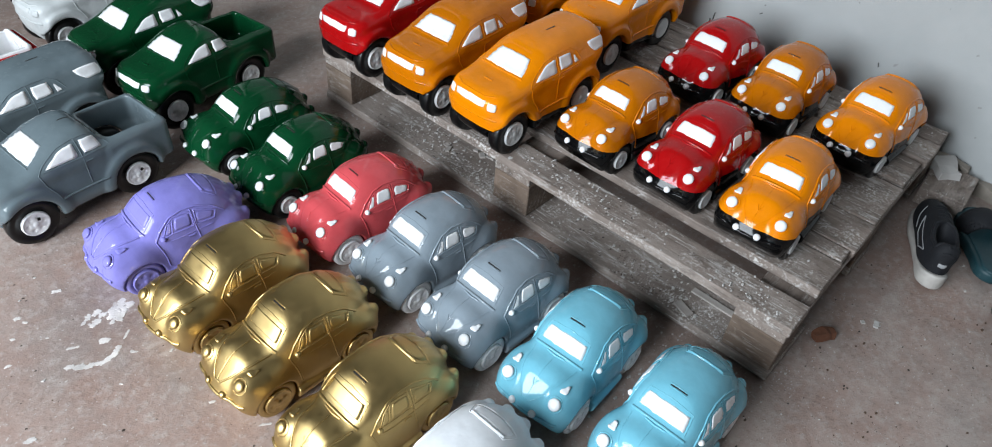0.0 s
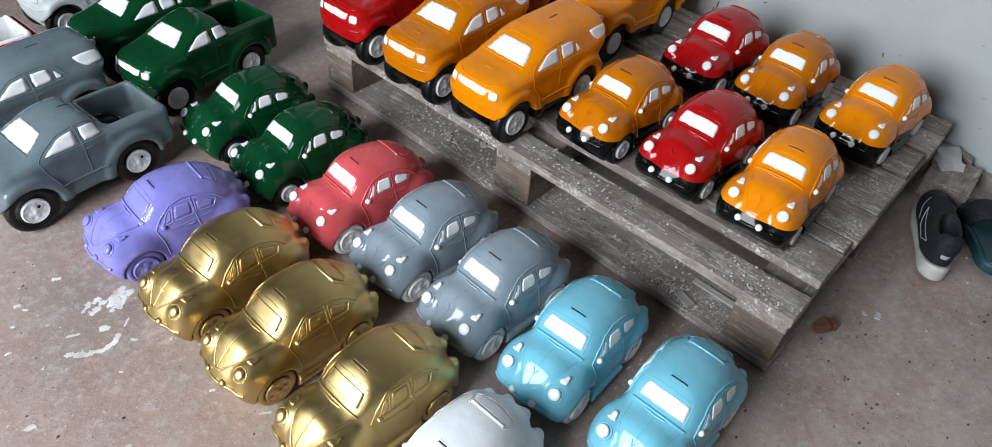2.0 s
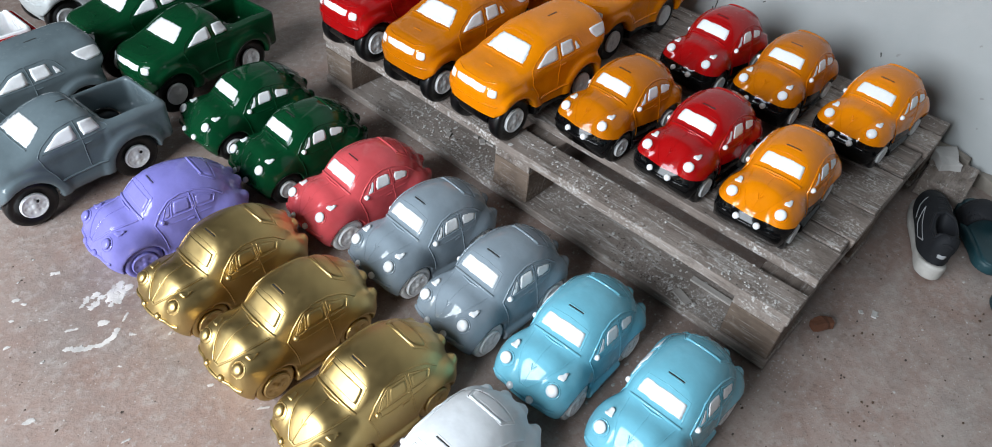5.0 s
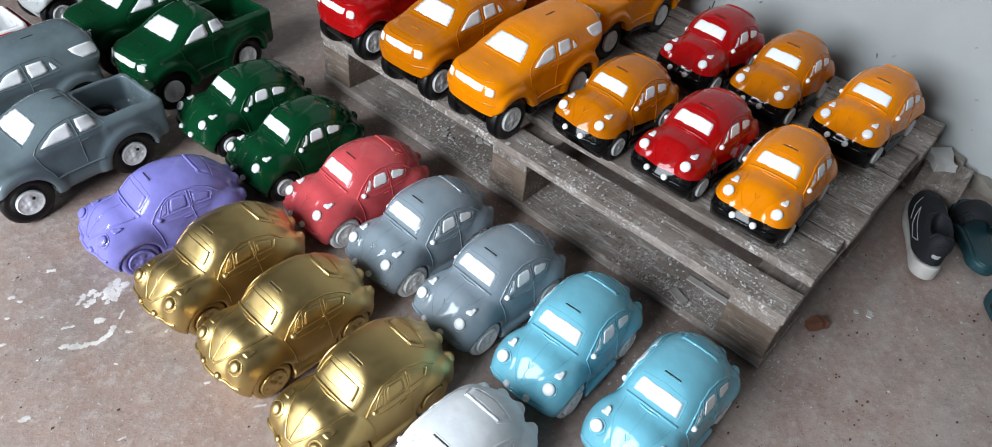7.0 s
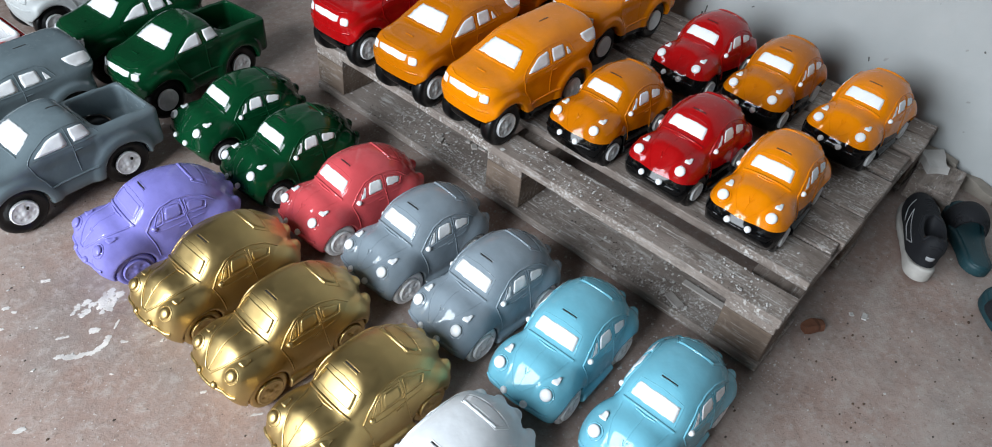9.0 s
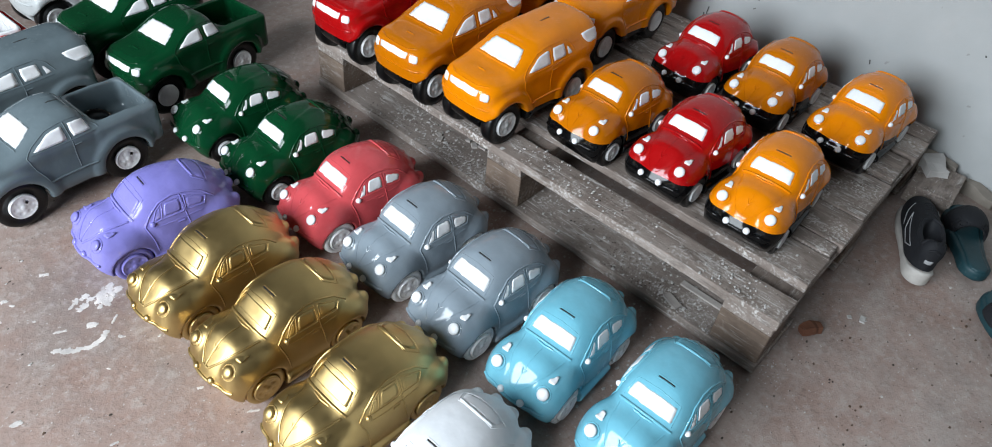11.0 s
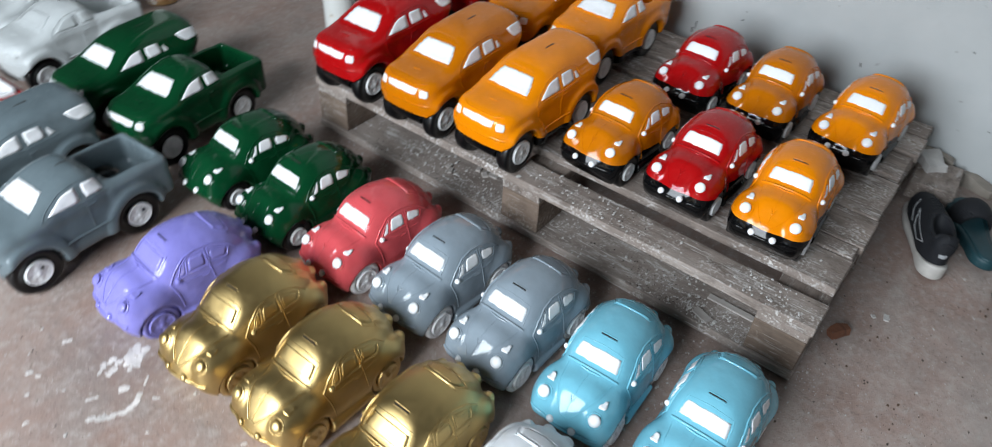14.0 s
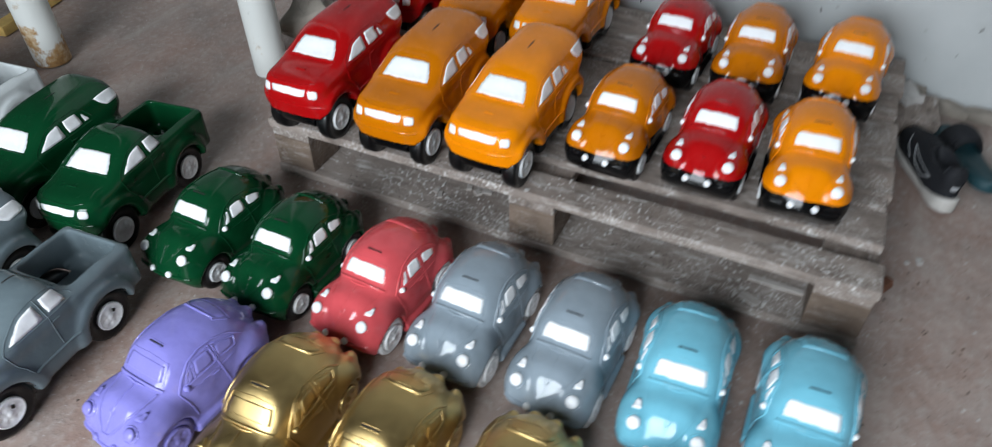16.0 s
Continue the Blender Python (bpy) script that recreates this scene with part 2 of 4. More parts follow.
def smin(a, b, k):
    h = np.maximum(k - np.abs(a - b), 0) / k
    return np.minimum(a, b) - h * h * k / 4


def smax(a, b, k):
    return -smin(-a, -b, k)


def planes(p, rows, k):
    d = None
    for nx, ny, nz, off in rows:
        s = math.sqrt(nx * nx + ny * ny + nz * nz)
        e = (p[..., 0] * nx + p[..., 1] * ny + p[..., 2] * nz - off) / s
        d = e if d is None else smax(d, e, k)
    return d


def tube_y(p, cx, cz, r, y0, y1):
    d = np.hypot(p[..., 0] - cx, p[..., 2] - cz) - r
    a = np.abs(p[..., 1])
    return np.maximum(d, np.maximum(y0 - a, a - y1))


def slope(f, p, e=4e-4):
    g = np.stack([f(p + e * np.eye(3)[k]) - f(p - e * np.eye(3)[k]) for k in range(3)], -1) / (2 * e)
    return g / (np.linalg.norm(g, axis=-1, keepdims=True) + 1e-9)


def settle(f, p, rounds=4):
    p = np.array(p, float)
    for _ in range(rounds):
        p = p - f(p)[..., None] * slope(f, p)
    return p


def cast(f, lo, hi, h):
    """Surface net of the solid f < 0."""
    axes = [np.arange(a, b + h, h) for a, b in zip(lo, hi)]
    grid = np.stack(np.meshgrid(*axes, indexing="ij"), -1)
    v = f(grid)
    inside = v < 0
    n = np.array(v.shape)
    cell_sum, cell_cnt = np.zeros((*(n - 1), 3)), np.zeros(n - 1)
    offs = [(a, b, c) for a in (0, 1) for b in (0, 1) for c in (0, 1)]

    def corner(arr, o):
        return arr[o[0] : n[0] - 1 + o[0], o[1] : n[1] - 1 + o[1], o[2] : n[2] - 1 + o[2]]

    for a in offs:
        for k in range(3):
            if a[k] == 0:
                b = tuple(1 if i == k else a[i] for i in range(3))
                va, vb = corner(v, a), corner(v, b)
                cut = (va < 0) != (vb < 0)
                t = np.where(cut, va / np.where(cut, va - vb, 1), 0)
                pos = corner(grid, a) + t[..., None] * (corner(grid, b) - corner(grid, a))
                cell_sum += np.where(cut[..., None], pos, 0)
                cell_cnt += cut
    has = cell_cnt > 0
    index = -np.ones(n - 1, int)
    index[has] = np.arange(has.sum())
    verts = cell_sum[has] / cell_cnt[has][:, None]
    faces = []
    for k in range(3):
        i, j = (k + 1) % 3, (k + 2) % 3
        lo_s, hi_s = [slice(1, -1)] * 3, [slice(1, -1)] * 3
        lo_s[k], hi_s[k] = slice(0, -1), slice(1, None)
        a, b = inside[tuple(lo_s)], inside[tuple(hi_s)]
        where = np.argwhere(a != b)
        flip = a[tuple(where.T)]
        base = where.copy()
        base[:, i] += 1
        base[:, j] += 1
        quad = []
        for di, dj in ((-1, -1), (0, -1), (0, 0), (-1, 0)):
            q = base.copy()
            q[:, i] += di
            q[:, j] += dj
            quad.append(index[tuple(q.T)])
        quad = np.stack(quad, 1)
        quad[~flip] = quad[~flip][:, ::-1]
        faces.append(quad)
    return settle(f, verts, 2), np.concatenate(faces)


def cast_bm(f, lo, hi, h):
    verts, faces = cast(f, lo, hi, h)
    me = bpy.data.meshes.new("cast")
    me.from_pydata(verts.tolist(), [], faces.tolist())
    bm = bmesh.new()
    bm.from_mesh(me)
    bpy.data.meshes.remove(me)
    return bm


def split_bm(bm, z, rise):
    """The bmesh below a level, which rises towards the front, and the one above it."""
    low = bm.copy()
    bmesh.ops.bisect_plane(low, geom=low.verts[:] + low.edges[:] + low.faces[:], plane_co=(0, 0, z), plane_no=(-rise, 0, 1), clear_outer=True)
    bmesh.ops.bisect_plane(bm, geom=bm.verts[:] + bm.edges[:] + bm.faces[:], plane_co=(0, 0, z), plane_no=(-rise, 0, 1), clear_inner=True)
    return low, bm


def patch_bm(f, corners, lift=0.0008, soft=0.25, n=9, ragged=0.0006):
    """A coat of paint with slightly uneven rim on the solid f, over the quadrilateral of corners (in order)."""
    c = np.array(corners, float)
    s = np.linspace(-1, 1, n)
    u, v = np.meshgrid(s, s, indexing="ij")
    uu, vv = u * np.sqrt(1 - soft * v * v / 2), v * np.sqrt(1 - soft * u * u / 2)
    a, b = ((uu + 1) / 2)[..., None], ((vv + 1) / 2)[..., None]
    pts = (1 - a) * (1 - b) * c[0] + a * (1 - b) * c[1] + a * b * c[2] + (1 - a) * b * c[3]
    pts = settle(f, pts, 5)
    nor = slope(f, pts)
    rim = np.maximum(np.abs(u), np.abs(v)) > 0.99
    jit = np.array([[list(noise.noise_vector(Vector(q * 160))) for q in row] for row in pts])
    pts = pts + jit * ragged * rim[..., None] * 2
    top = pts + nor * lift
    low = pts - nor * lift
    bm = bmesh.new()
    tv = [[bm.verts.new(q) for q in row] for row in top]
    for i in range(n - 1):
        for j in range(n - 1):
            bm.faces.new((tv[i][j], tv[i + 1][j], tv[i + 1][j + 1], tv[i][j + 1]))
    ring = [(i, 0) for i in range(n - 1)] + [(n - 1, j) for j in range(n - 1)] + [(i, n - 1) for i in range(n - 1, 0, -1)] + [(0, j) for j in range(n - 1, 0, -1)]
    lv = [bm.verts.new(low[i][j]) for i, j in ring]
    for k, (i, j) in enumerate(ring):
        i2, j2 = ring[(k + 1) % len(ring)]
        bm.faces.new((tv[i][j], lv[k], lv[(k + 1) % len(ring)], tv[i2][j2]))
    bmesh.ops.recalc_face_normals(bm, faces=bm.faces[:])
    return bm


def blob_bm(f, at, r, out=0.35):
    """A raised, slightly flattened drop on the solid f."""
    p = settle(f, np.array([at], float), 5)[0]
    n = slope(f, p[None])[0]
    bm = bmesh.new()
    bmesh.ops.create_uvsphere(bm, u_segments=14, v_segments=8, radius=1.0)
    turn = Vector(n).to_track_quat("Z", "Y").to_matrix().to_4x4()
    bmesh.ops.transform(bm, matrix=Matrix.Translation(p) @ turn @ Matrix.Diagonal((r, r, r * out, 1)), verts=bm.verts[:])
    return bm


def bead_bm(f, rows, r=0.0014, closed=False, steps=5):
    """A moulded bead that follows the solid f along the points of rows."""
    r *= 1.12
    pts = np.array(rows, float)
    if closed:
        pts = np.concatenate([pts, pts[:1]])
    fine = np.concatenate([pts[i] + (pts[i + 1] - pts[i]) * np.linspace(0, 1, steps, endpoint=False)[:, None] for i in range(len(pts) - 1)] + ([] if closed else [pts[-1:]]))
    fine = settle(f, fine, 5)
    nor = slope(f, fine)
    bm = bmesh.new()
    rings = []
    m = len(fine)
    for k in range(m):
        a, b = fine[(k - 1) % m if closed else max(k - 1, 0)], fine[(k + 1) % m if closed else min(k + 1, m - 1)]
        t = (b - a) / (np.linalg.norm(b - a) + 1e-9)
        side = np.cross(t, nor[k])
        side /= np.linalg.norm(side) + 1e-9
        rings.append([bm.verts.new(fine[k] + r * (math.cos(w) * nor[k] + math.sin(w) * side)) for w in (2 * math.pi * q / 6 for q in range(6))])
    for k in range(m if closed else m - 1):
        a, b = rings[k], rings[(k + 1) % m]
        for q in range(6):
            bm.faces.new((a[q], a[(q + 1) % 6], b[(q + 1) % 6], b[q]))
    bmesh.ops.recalc_face_normals(bm, faces=bm.faces[:])
    return bm


def merged(*bms):
    out = bmesh.new()
    for b in bms:
        me = bpy.data.meshes.new("tmp")
        b.to_mesh(me)
        b.free()
        out.from_mesh(me)
        bpy.data.meshes.remove(me)
    return out


# ---- the large structure ----


def wall_box(name, lo, hi, label, material=None):
    s = [b - a for a, b in zip(lo, hi)]
    c = [(a + b) / 2 for a, b in zip(lo, hi)]
    ob = new(name, finish(box_bm(*s), name, material or WALL_MAT))
    ob.location = c
    return tagged(ob, label, "wall", kind="structure")


def floor_height(x, y):
    return -0.0035 + 0.003 * noise.noise(Vector((x * 3, y * 3, 0.3)))


floor_bm = bmesh.new()
bmesh.ops.create_grid(floor_bm, x_segments=120, y_segments=120, size=1.0, matrix=Matrix.Translation((-1.05, 0.35, 0)) @ Matrix.Diagonal((2.0, 2.95, 1, 1)))
for v in floor_bm.verts:
    v.co.z = floor_height(v.co.x, v.co.y)
tagged(new("floor", finish(floor_bm, "floor", FLOOR_MAT, True)), "worn brown-grey concrete floor with paint splashes and plaster dust", "floor", kind="structure")
wall_box("wall_east", (0.87, -2.6, 0.0), (1.02, 3.3, 2.6), "scuffed grey-white plastered wall behind the pallet")
# unseen walls and ceiling, added to close the room and keep shadows deep
wall_box("wall_south", (-2.95, -2.75, 0.0), (1.02, -2.6, 2.6), "unseen near-black wall, added to cut bounce light", DIM_MAT)
wall_box("wall_north", (-2.95, 3.3, 0.0), (1.02, 3.45, 2.6), "unseen near-black wall, added to cut bounce light", DIM_MAT)
wall_box("wall_west", (-2.95, -2.6, 0.0), (-2.8, -0.22, 2.6), "unseen near-black wall beside a wide doorway, added to cut bounce light", DIM_MAT)
wall_box("wall_west_pier", (-2.95, 1.66, 0.0), (-2.8, 3.3, 2.6), "unseen near-black wall beside a wide doorway, added to cut bounce light", DIM_MAT)
wall_box("wall_west_lintel", (-2.95, -0.22, 2.1), (-2.8, 1.66, 2.6), "unseen near-black wall above a wide doorway, added to cut bounce light", DIM_MAT)
wall_box("ceiling", (-2.95, -2.75, 2.6), (1.02, 3.45, 2.7), "unseen near-black ceiling, added to cut bounce light", DIM_MAT)

# ---- cast cars ----


def dome(p, c, r, e=2.5):
    """An ellipsoid with fuller shoulders."""
    q = np.abs(p - np.array(c)) / np.array(r)
    k = (q**e).sum(-1) ** (1 / e)
    return (k - 1) * min(r)


def beetle_solid(p):
    q = p.copy()
    q[..., 1] = np.abs(p[..., 1])
    x, y, z = q[..., 0], q[..., 1], q[..., 2]
    # cabin with a flattened windscreen
    d = dome(q, (-0.032, 0, 0.064), (0.091, 0.0685, 0.0875))
    d = smin(d, ball(q, (-0.086, 0, 0.058), (0.066, 0.063, 0.070)), 0.03)
    d = smax(d, (x + 0.95 * z - 0.1515) / 1.38, 0.010)
    # bonnet: a body with a raised lid that narrows to the nose
    low = dome(q, (0.048, 0, 0.053), (0.079, 0.057, 0.0585), 2.5)
    low = smax(low, 0.72 * x + 0.69 * z + 1.6 * y * y - 0.1365, 0.008)
    lid = smax(low - 0.0012, np.hypot((x - 0.030) / 2.4, y) - 0.0375, 0.004)
    d = smin(d, smin(low, lid, 0.004), 0.014)
    d = smin(d, rbox(q, (-0.004, 0, 0.038), (0.112, 0.061, 0.028), 0.026), 0.02)
    # mudguards, with the headlights standing out of the front pair
    d = smin(d, ball(q, (0.068, 0.047, 0.052), (0.051, 0.029, 0.046)), 0.013)
    d = smin(d, ball(q, (0.094, 0.044, 0.080), (0.017, 0.0145, 0.015)), 0.012)
    d = smin(d, ball(q, (-0.096, 0.047, 0.054), (0.051, 0.0315, 0.048)), 0.005)
    d = smin(d, rbox(q, (-0.006, 0.064, 0.022), (0.060, 0.011, 0.008), 0.006), 0.006)
    # front bumper, rear bumper, rear lid with its fins
    d = smin(d, smax(rbox(q, (0.108, 0, 0.050), (0.022, 0.062, 0.011), 0.007), ball(q, (0.0, 0, 0.050), (0.1295, 0.088, 0.20)), 0.006), 0.003)
    d = smin(d, rbox(q, (-0.140, 0, 0.040), (0.009, 0.050, 0.010), 0.008), 0.008)
    d = smin(d, smax(ball(q, (-0.087, 0, 0.059), (0.068, 0.064, 0.072)), np.hypot(x + 0.140, (y * 1.3)) - 0.043, 0.004), 0.003)
    d = d - 0.0006 * np.exp(-(((x + 0.116) / 0.010) ** 2)) * np.cos(y * 420) * np.clip((z - 0.08) / 0.02, 0, 1)
    d = smin(d, ball(q, (-0.148, 0.016, 0.085), (0.007, 0.010, 0.009)), 0.006)
    d = smin(d, ball(q, (-0.141, 0.048, 0.070), (0.010, 0.010, 0.013)), 0.006)
    d = smax(d, -tube_y(q, 0.064, 0.034, 0.0365, 0.054, 0.2), 0.003)
    d = smax(d, -tube_y(q, -0.092, 0.034, 0.0365, 0.054, 0.2), 0.003)
    d = smax(d, (x - 0.8 * z - 0.0875) / 1.28, 0.006)
    return smax(d, 0.008 - p[..., 2], 0.006)


def wheel_mesh(r, wide, name, material):
    """A tyre round the y axis, its outer face towards +y."""
    bm = lathe_bm([(r * 0.45, -wide), (r * 0.94, -wide), (r, -wide * 0.75), (r, -wide * 0.15), (r * 0.95, 0.0), (r * 0.78, 0.0015), (r * 0.72, -0.001), (r * 0.3, -0.001)], 32)
    return finish(bm, name, material, True)


def hub_mesh(r, name, material, holes=5):
    """A domed hub cap with a raised rim, a boss and a ring of dimples."""

    def solid(p):
        w = np.hypot(p[..., 0], p[..., 2])
        d = smax(w - r, np.abs(p[..., 1]) - 0.0026 - 0.001 * np.cos(w / r * 1.4), 0.002)
        d = smin(d, np.hypot(w - r * 0.92, p[..., 1] - 0.003) - 0.0013, 0.0015)
        d = smin(d, ball(p, (0, 0.003, 0), (r * 0.22, 0.0026, r * 0.22)), 0.0015)
        for k in range(holes):
            a = 2 * math.pi * k / holes
            d = smax(d, -ball(p, (r * 0.56 * math.cos(a), 0.0052, r * 0.56 * math.sin(a)), (r * 0.20, 0.0034, r * 0.20)), 0.0012)
        return d

    return finish(cast_bm(solid, (-r - 0.004, -0.006, -r - 0.004), (r + 0.004, 0.010, r + 0.004), 0.0017), name, material, True)


def mirrored(rows):
    return [(x, -y, z) for x, y, z in rows]


MESHES = {}


def ring_rows(c, r, stretch=1.0, count=10):
    """Points round c on the mudguard's face, for a rim."""
    return [(c[0] - 0.6 * r * math.sin(a) * stretch, c[1] + r * math.cos(a), c[2] + 0.8 * r * math.sin(a) * stretch) for a in (2 * math.pi * k / count for k in range(count))]


def beetle_meshes():
    f = beetle_solid
    low, top = split_bm(cast_bm(f, (-0.162, -0.088, -0.004), (0.142, 0.088, 0.166), 0.0030), 0.0575, 0.11)
    MESHES["b_skirt"], MESHES["b_body"] = finish(low, "skirt", None, True), finish(top, "body", None, True)
    for tail, lift in (("", 0.0008), ("_plain", 0.0003)):
        MESHES["b_screen" + tail] = finish(patch_bm(f, [(0.0155, -0.0335, 0.1325), (0.0155, 0.0335, 0.1325), (0.033, 0.0375, 0.1165), (0.033, -0.0375, 0.1165)], lift=lift, n=13, soft=0.12, ragged=lift * 1.1), "windscreen", None, True)
    MESHES["b_frame"] = finish(merged(
        bead_bm(f, [(0.036, -0.0405, 0.114), (0.012, -0.0365, 0.1365), (0.011, 0, 0.140), (0.012, 0.0365, 0.1365), (0.036, 0.0405, 0.114)], 0.0006),
        bead_bm(f, [(0.039, -0.043, 0.108), (0.043, -0.02, 0.112), (0.044, 0, 0.113), (0.043, 0.02, 0.112), (0.039, 0.043, 0.108)], 0.0021),
        bead_bm(f, [(0.048, -0.016, 0.114), (0.050, 0, 0.114), (0.048, 0.016, 0.114)], 0.0016)), "screen_moulding", None, True)
    side = lambda rows, lift: patch_bm(f, rows, lift=lift, n=8, soft=0.35, ragged=lift * 1.2)
    for s, key in ((1, "l"), (-1, "r")):
        flip = (lambda rows: rows) if s > 0 else mirrored
        for tail, lift in (("", 0.0008), ("_plain", 0.0003)):
            MESHES["b_vent_" + key + tail] = finish(side(flip([(0.010, 0.058, 0.101), (-0.0005, 0.060, 0.104), (-0.0055, 0.053, 0.121), (-0.002, 0.053, 0.120)]), lift), "vent_window", None, True)
            MESHES["b_win_" + key + tail] = finish(side(flip([(-0.006, 0.060, 0.106), (-0.038, 0.062, 0.106), (-0.040, 0.053, 0.124), (-0.014, 0.052, 0.1255)]), lift), "side_window", None, True)
            MESHES["b_qwin_" + key + tail] = finish(side(flip([(-0.048, 0.060, 0.107), (-0.076, 0.058, 0.103), (-0.081, 0.053, 0.110), (-0.051, 0.052, 0.123)]), lift), "quarter_window", None, True)
        MESHES["b_lamp_" + key] = finish(blob_bm(f, (0.104, s * 0.0445, 0.087), 0.0100, 0.42), "headlight", None, True)
        MESHES["b_rim_" + key] = finish(bead_bm(f, flip(ring_rows((0.104, 0.0445, 0.087), 0.0120)), 0.0008, True, 3), "headlight_rim", None, True)
        MESHES["b_turn_" + key] = finish(patch_bm(f, flip([(0.090, 0.0385, 0.099), (0.088, 0.0515, 0.096), (0.073, 0.0480, 0.100), (0.074, 0.0430, 0.101)]), lift=0.0022, n=6, soft=0.5, ragged=0.0012), "turn_signal", None, True)
        MESHES["b_guard_" + key] = finish(blob_bm(f, (0.131, s * 0.0205, 0.063), 0.0064, 0.75), "bumper_guard", None, True)
        MESHES["b_mirror_" + key] = finish(blob_bm(f, (0.015, s * 0.0630, 0.098), 0.0053, 1.1), "side_mirror", None, True)
        MESHES["b_door_" + key] = finish(merged(
            bead_bm(f, flip([(0.026, 0.055, 0.094), (0.014, 0.054, 0.113), (-0.006, 0.050, 0.129), (-0.030, 0.049, 0.1345), (-0.056, 0.048, 0.130), (-0.080, 0.048, 0.118), (-0.098, 0.050, 0.100)]), 0.0016),
            bead_bm(f, flip([(-0.0435, 0.050, 0.130), (-0.0435, 0.06, 0.103), (-0.0465, 0.066, 0.075), (-0.050, 0.066, 0.045)]), 0.0011),
            bead_bm(f, flip([(0.0135, 0.058, 0.0985), (-0.004, 0.060, 0.1025), (-0.041, 0.062, 0.1025), (-0.0425, 0.052, 0.1265), (-0.012, 0.051, 0.1285), (0.002, 0.054, 0.119)]), 0.0010, True),
            bead_bm(f, flip([(-0.003, 0.060, 0.103), (-0.010, 0.052, 0.1265)]), 0.0008),
            bead_bm(f, flip([(-0.0455, 0.060, 0.103), (-0.078, 0.058, 0.099), (-0.085, 0.053, 0.110), (-0.049, 0.051, 0.1265)]), 0.0010, True),
            bead_bm(f, flip([(0.026, 0.055, 0.094), (0.021, 0.060, 0.07), (0.018, 0.062, 0.042)]), 0.0012),
            bead_bm(f, flip([(0.016, 0.062, 0.090), (-0.030, 0.064, 0.092), (-0.072, 0.062, 0.092)]), 0.0008),
            bead_bm(f, flip([(-0.026, 0.064, 0.0865), (-0.038, 0.064, 0.0865)]), 0.0017)), "door_moulding", None, True)
    for tail, edge, ridge in (("", 0.0006, 0.0005), ("_plain", 0.0018, 0.0015)):
        MESHES["b_bonnet" + tail] = finish(merged(
            bead_bm(f, [(0.046, -0.0385, 0.106), (0.080, -0.0325, 0.100), (0.104, -0.0215, 0.088), (0.119, -0.007, 0.074), (0.119, 0.007, 0.074), (0.104, 0.0215, 0.088), (0.080, 0.0325, 0.100), (0.046, 0.0385, 0.106)], edge),
            bead_bm(f, [(0.052, 0, 0.114), (0.075, 0, 0.109), (0.100, 0, 0.097), (0.117, 0, 0.075)], ridge),
            bead_bm(f, [(0.096, -0.005, 0.102), (0.104, 0, 0.095), (0.096, 0.005, 0.102)], 0.0011)), "bonnet_moulding", None, True)
    MESHES["b_bar"] = finish(bead_bm(f, [(0.114, -0.058, 0.056), (0.128, -0.03, 0.057), (0.131, 0, 0.057), (0.128, 0.03, 0.057), (0.114, 0.058, 0.056)], 0.0028), "bumper_bar", None, True)
    MESHES["b_rear"] = finish(merged(
        patch_bm(f, [(-0.081, -0.026, 0.138), (-0.081, 0.026, 0.138), (-0.096, 0.031, 0.124), (-0.096, -0.031, 0.124)], n=9, lift=0.0007),
        bead_bm(f, [(-0.080, -0.028, 0.138), (-0.077, -0.012, 0.142), (-0.077, 0.012, 0.142), (-0.080, 0.028, 0.138)], 0.0021),
        bead_bm(f, [(-0.077, -0.030, 0.138), (-0.075, 0, 0.143), (-0.077, 0.030, 0.138), (-0.098, 0.036, 0.121), (-0.100, 0, 0.126), (-0.098, -0.036, 0.121)], 0.0008, True)), "rear_window", None, True)
    MESHES["b_slot"] = finish(patch_bm(f, [(0.0010, -0.0145, 0.155), (0.0010, 0.0145, 0.155), (-0.0018, 0.0145, 0.155), (-0.0018, -0.0145, 0.155)], lift=0.0005, soft=0.1, n=6, ragged=0.0003), "coin_slot", None, False)
    MESHES["b_lip"] = finish(merged(bead_bm(f, [(0.0030, -0.0155, 0.155), (0.0030, 0.0155, 0.155)], 0.0007), bead_bm(f, [(-0.0038, -0.0155, 0.155), (-0.0038, 0.0155, 0.155)], 0.0007)), "slot_lip", None, True)
    MESHES["b_tyre"] = wheel_mesh(0.034, 0.020, "tyre", None)
    MESHES["b_hub"] = hub_mesh(0.0235, "hub_cap", None)


def painted(ob, material):
    """The object's own coat on a shared mesh."""
    if not ob.data.materials:
        ob.data.materials.append(None)
    ob.material_slots[0].link = "OBJECT"
    ob.material_slots[0].material = material
    return ob


def piece(name, mesh, material, parent, label=""):
    ob = new(name, MESHES[mesh])
    ob.parent = parent
    return tagged(painted(ob, material), label)


def wheels(thing, key, hubs, tyre_mat, hub_mat, r_hub):
    for x in hubs[0]:
        for s in (1, -1):
            w = piece("wheel", key + "_tyre", tyre_mat, thing)
            w.matrix_local = pose(x, s * hubs[1], hubs[2], 0, 0, 0 if s > 0 else 180)
            cap = piece("hub_cap", key + "_hub", hub_mat, w)
            cap.matrix_local = Matrix.Translation((0, 0.001, 0)) @ Matrix.Diagonal((r_hub, 1, r_hub, 1))


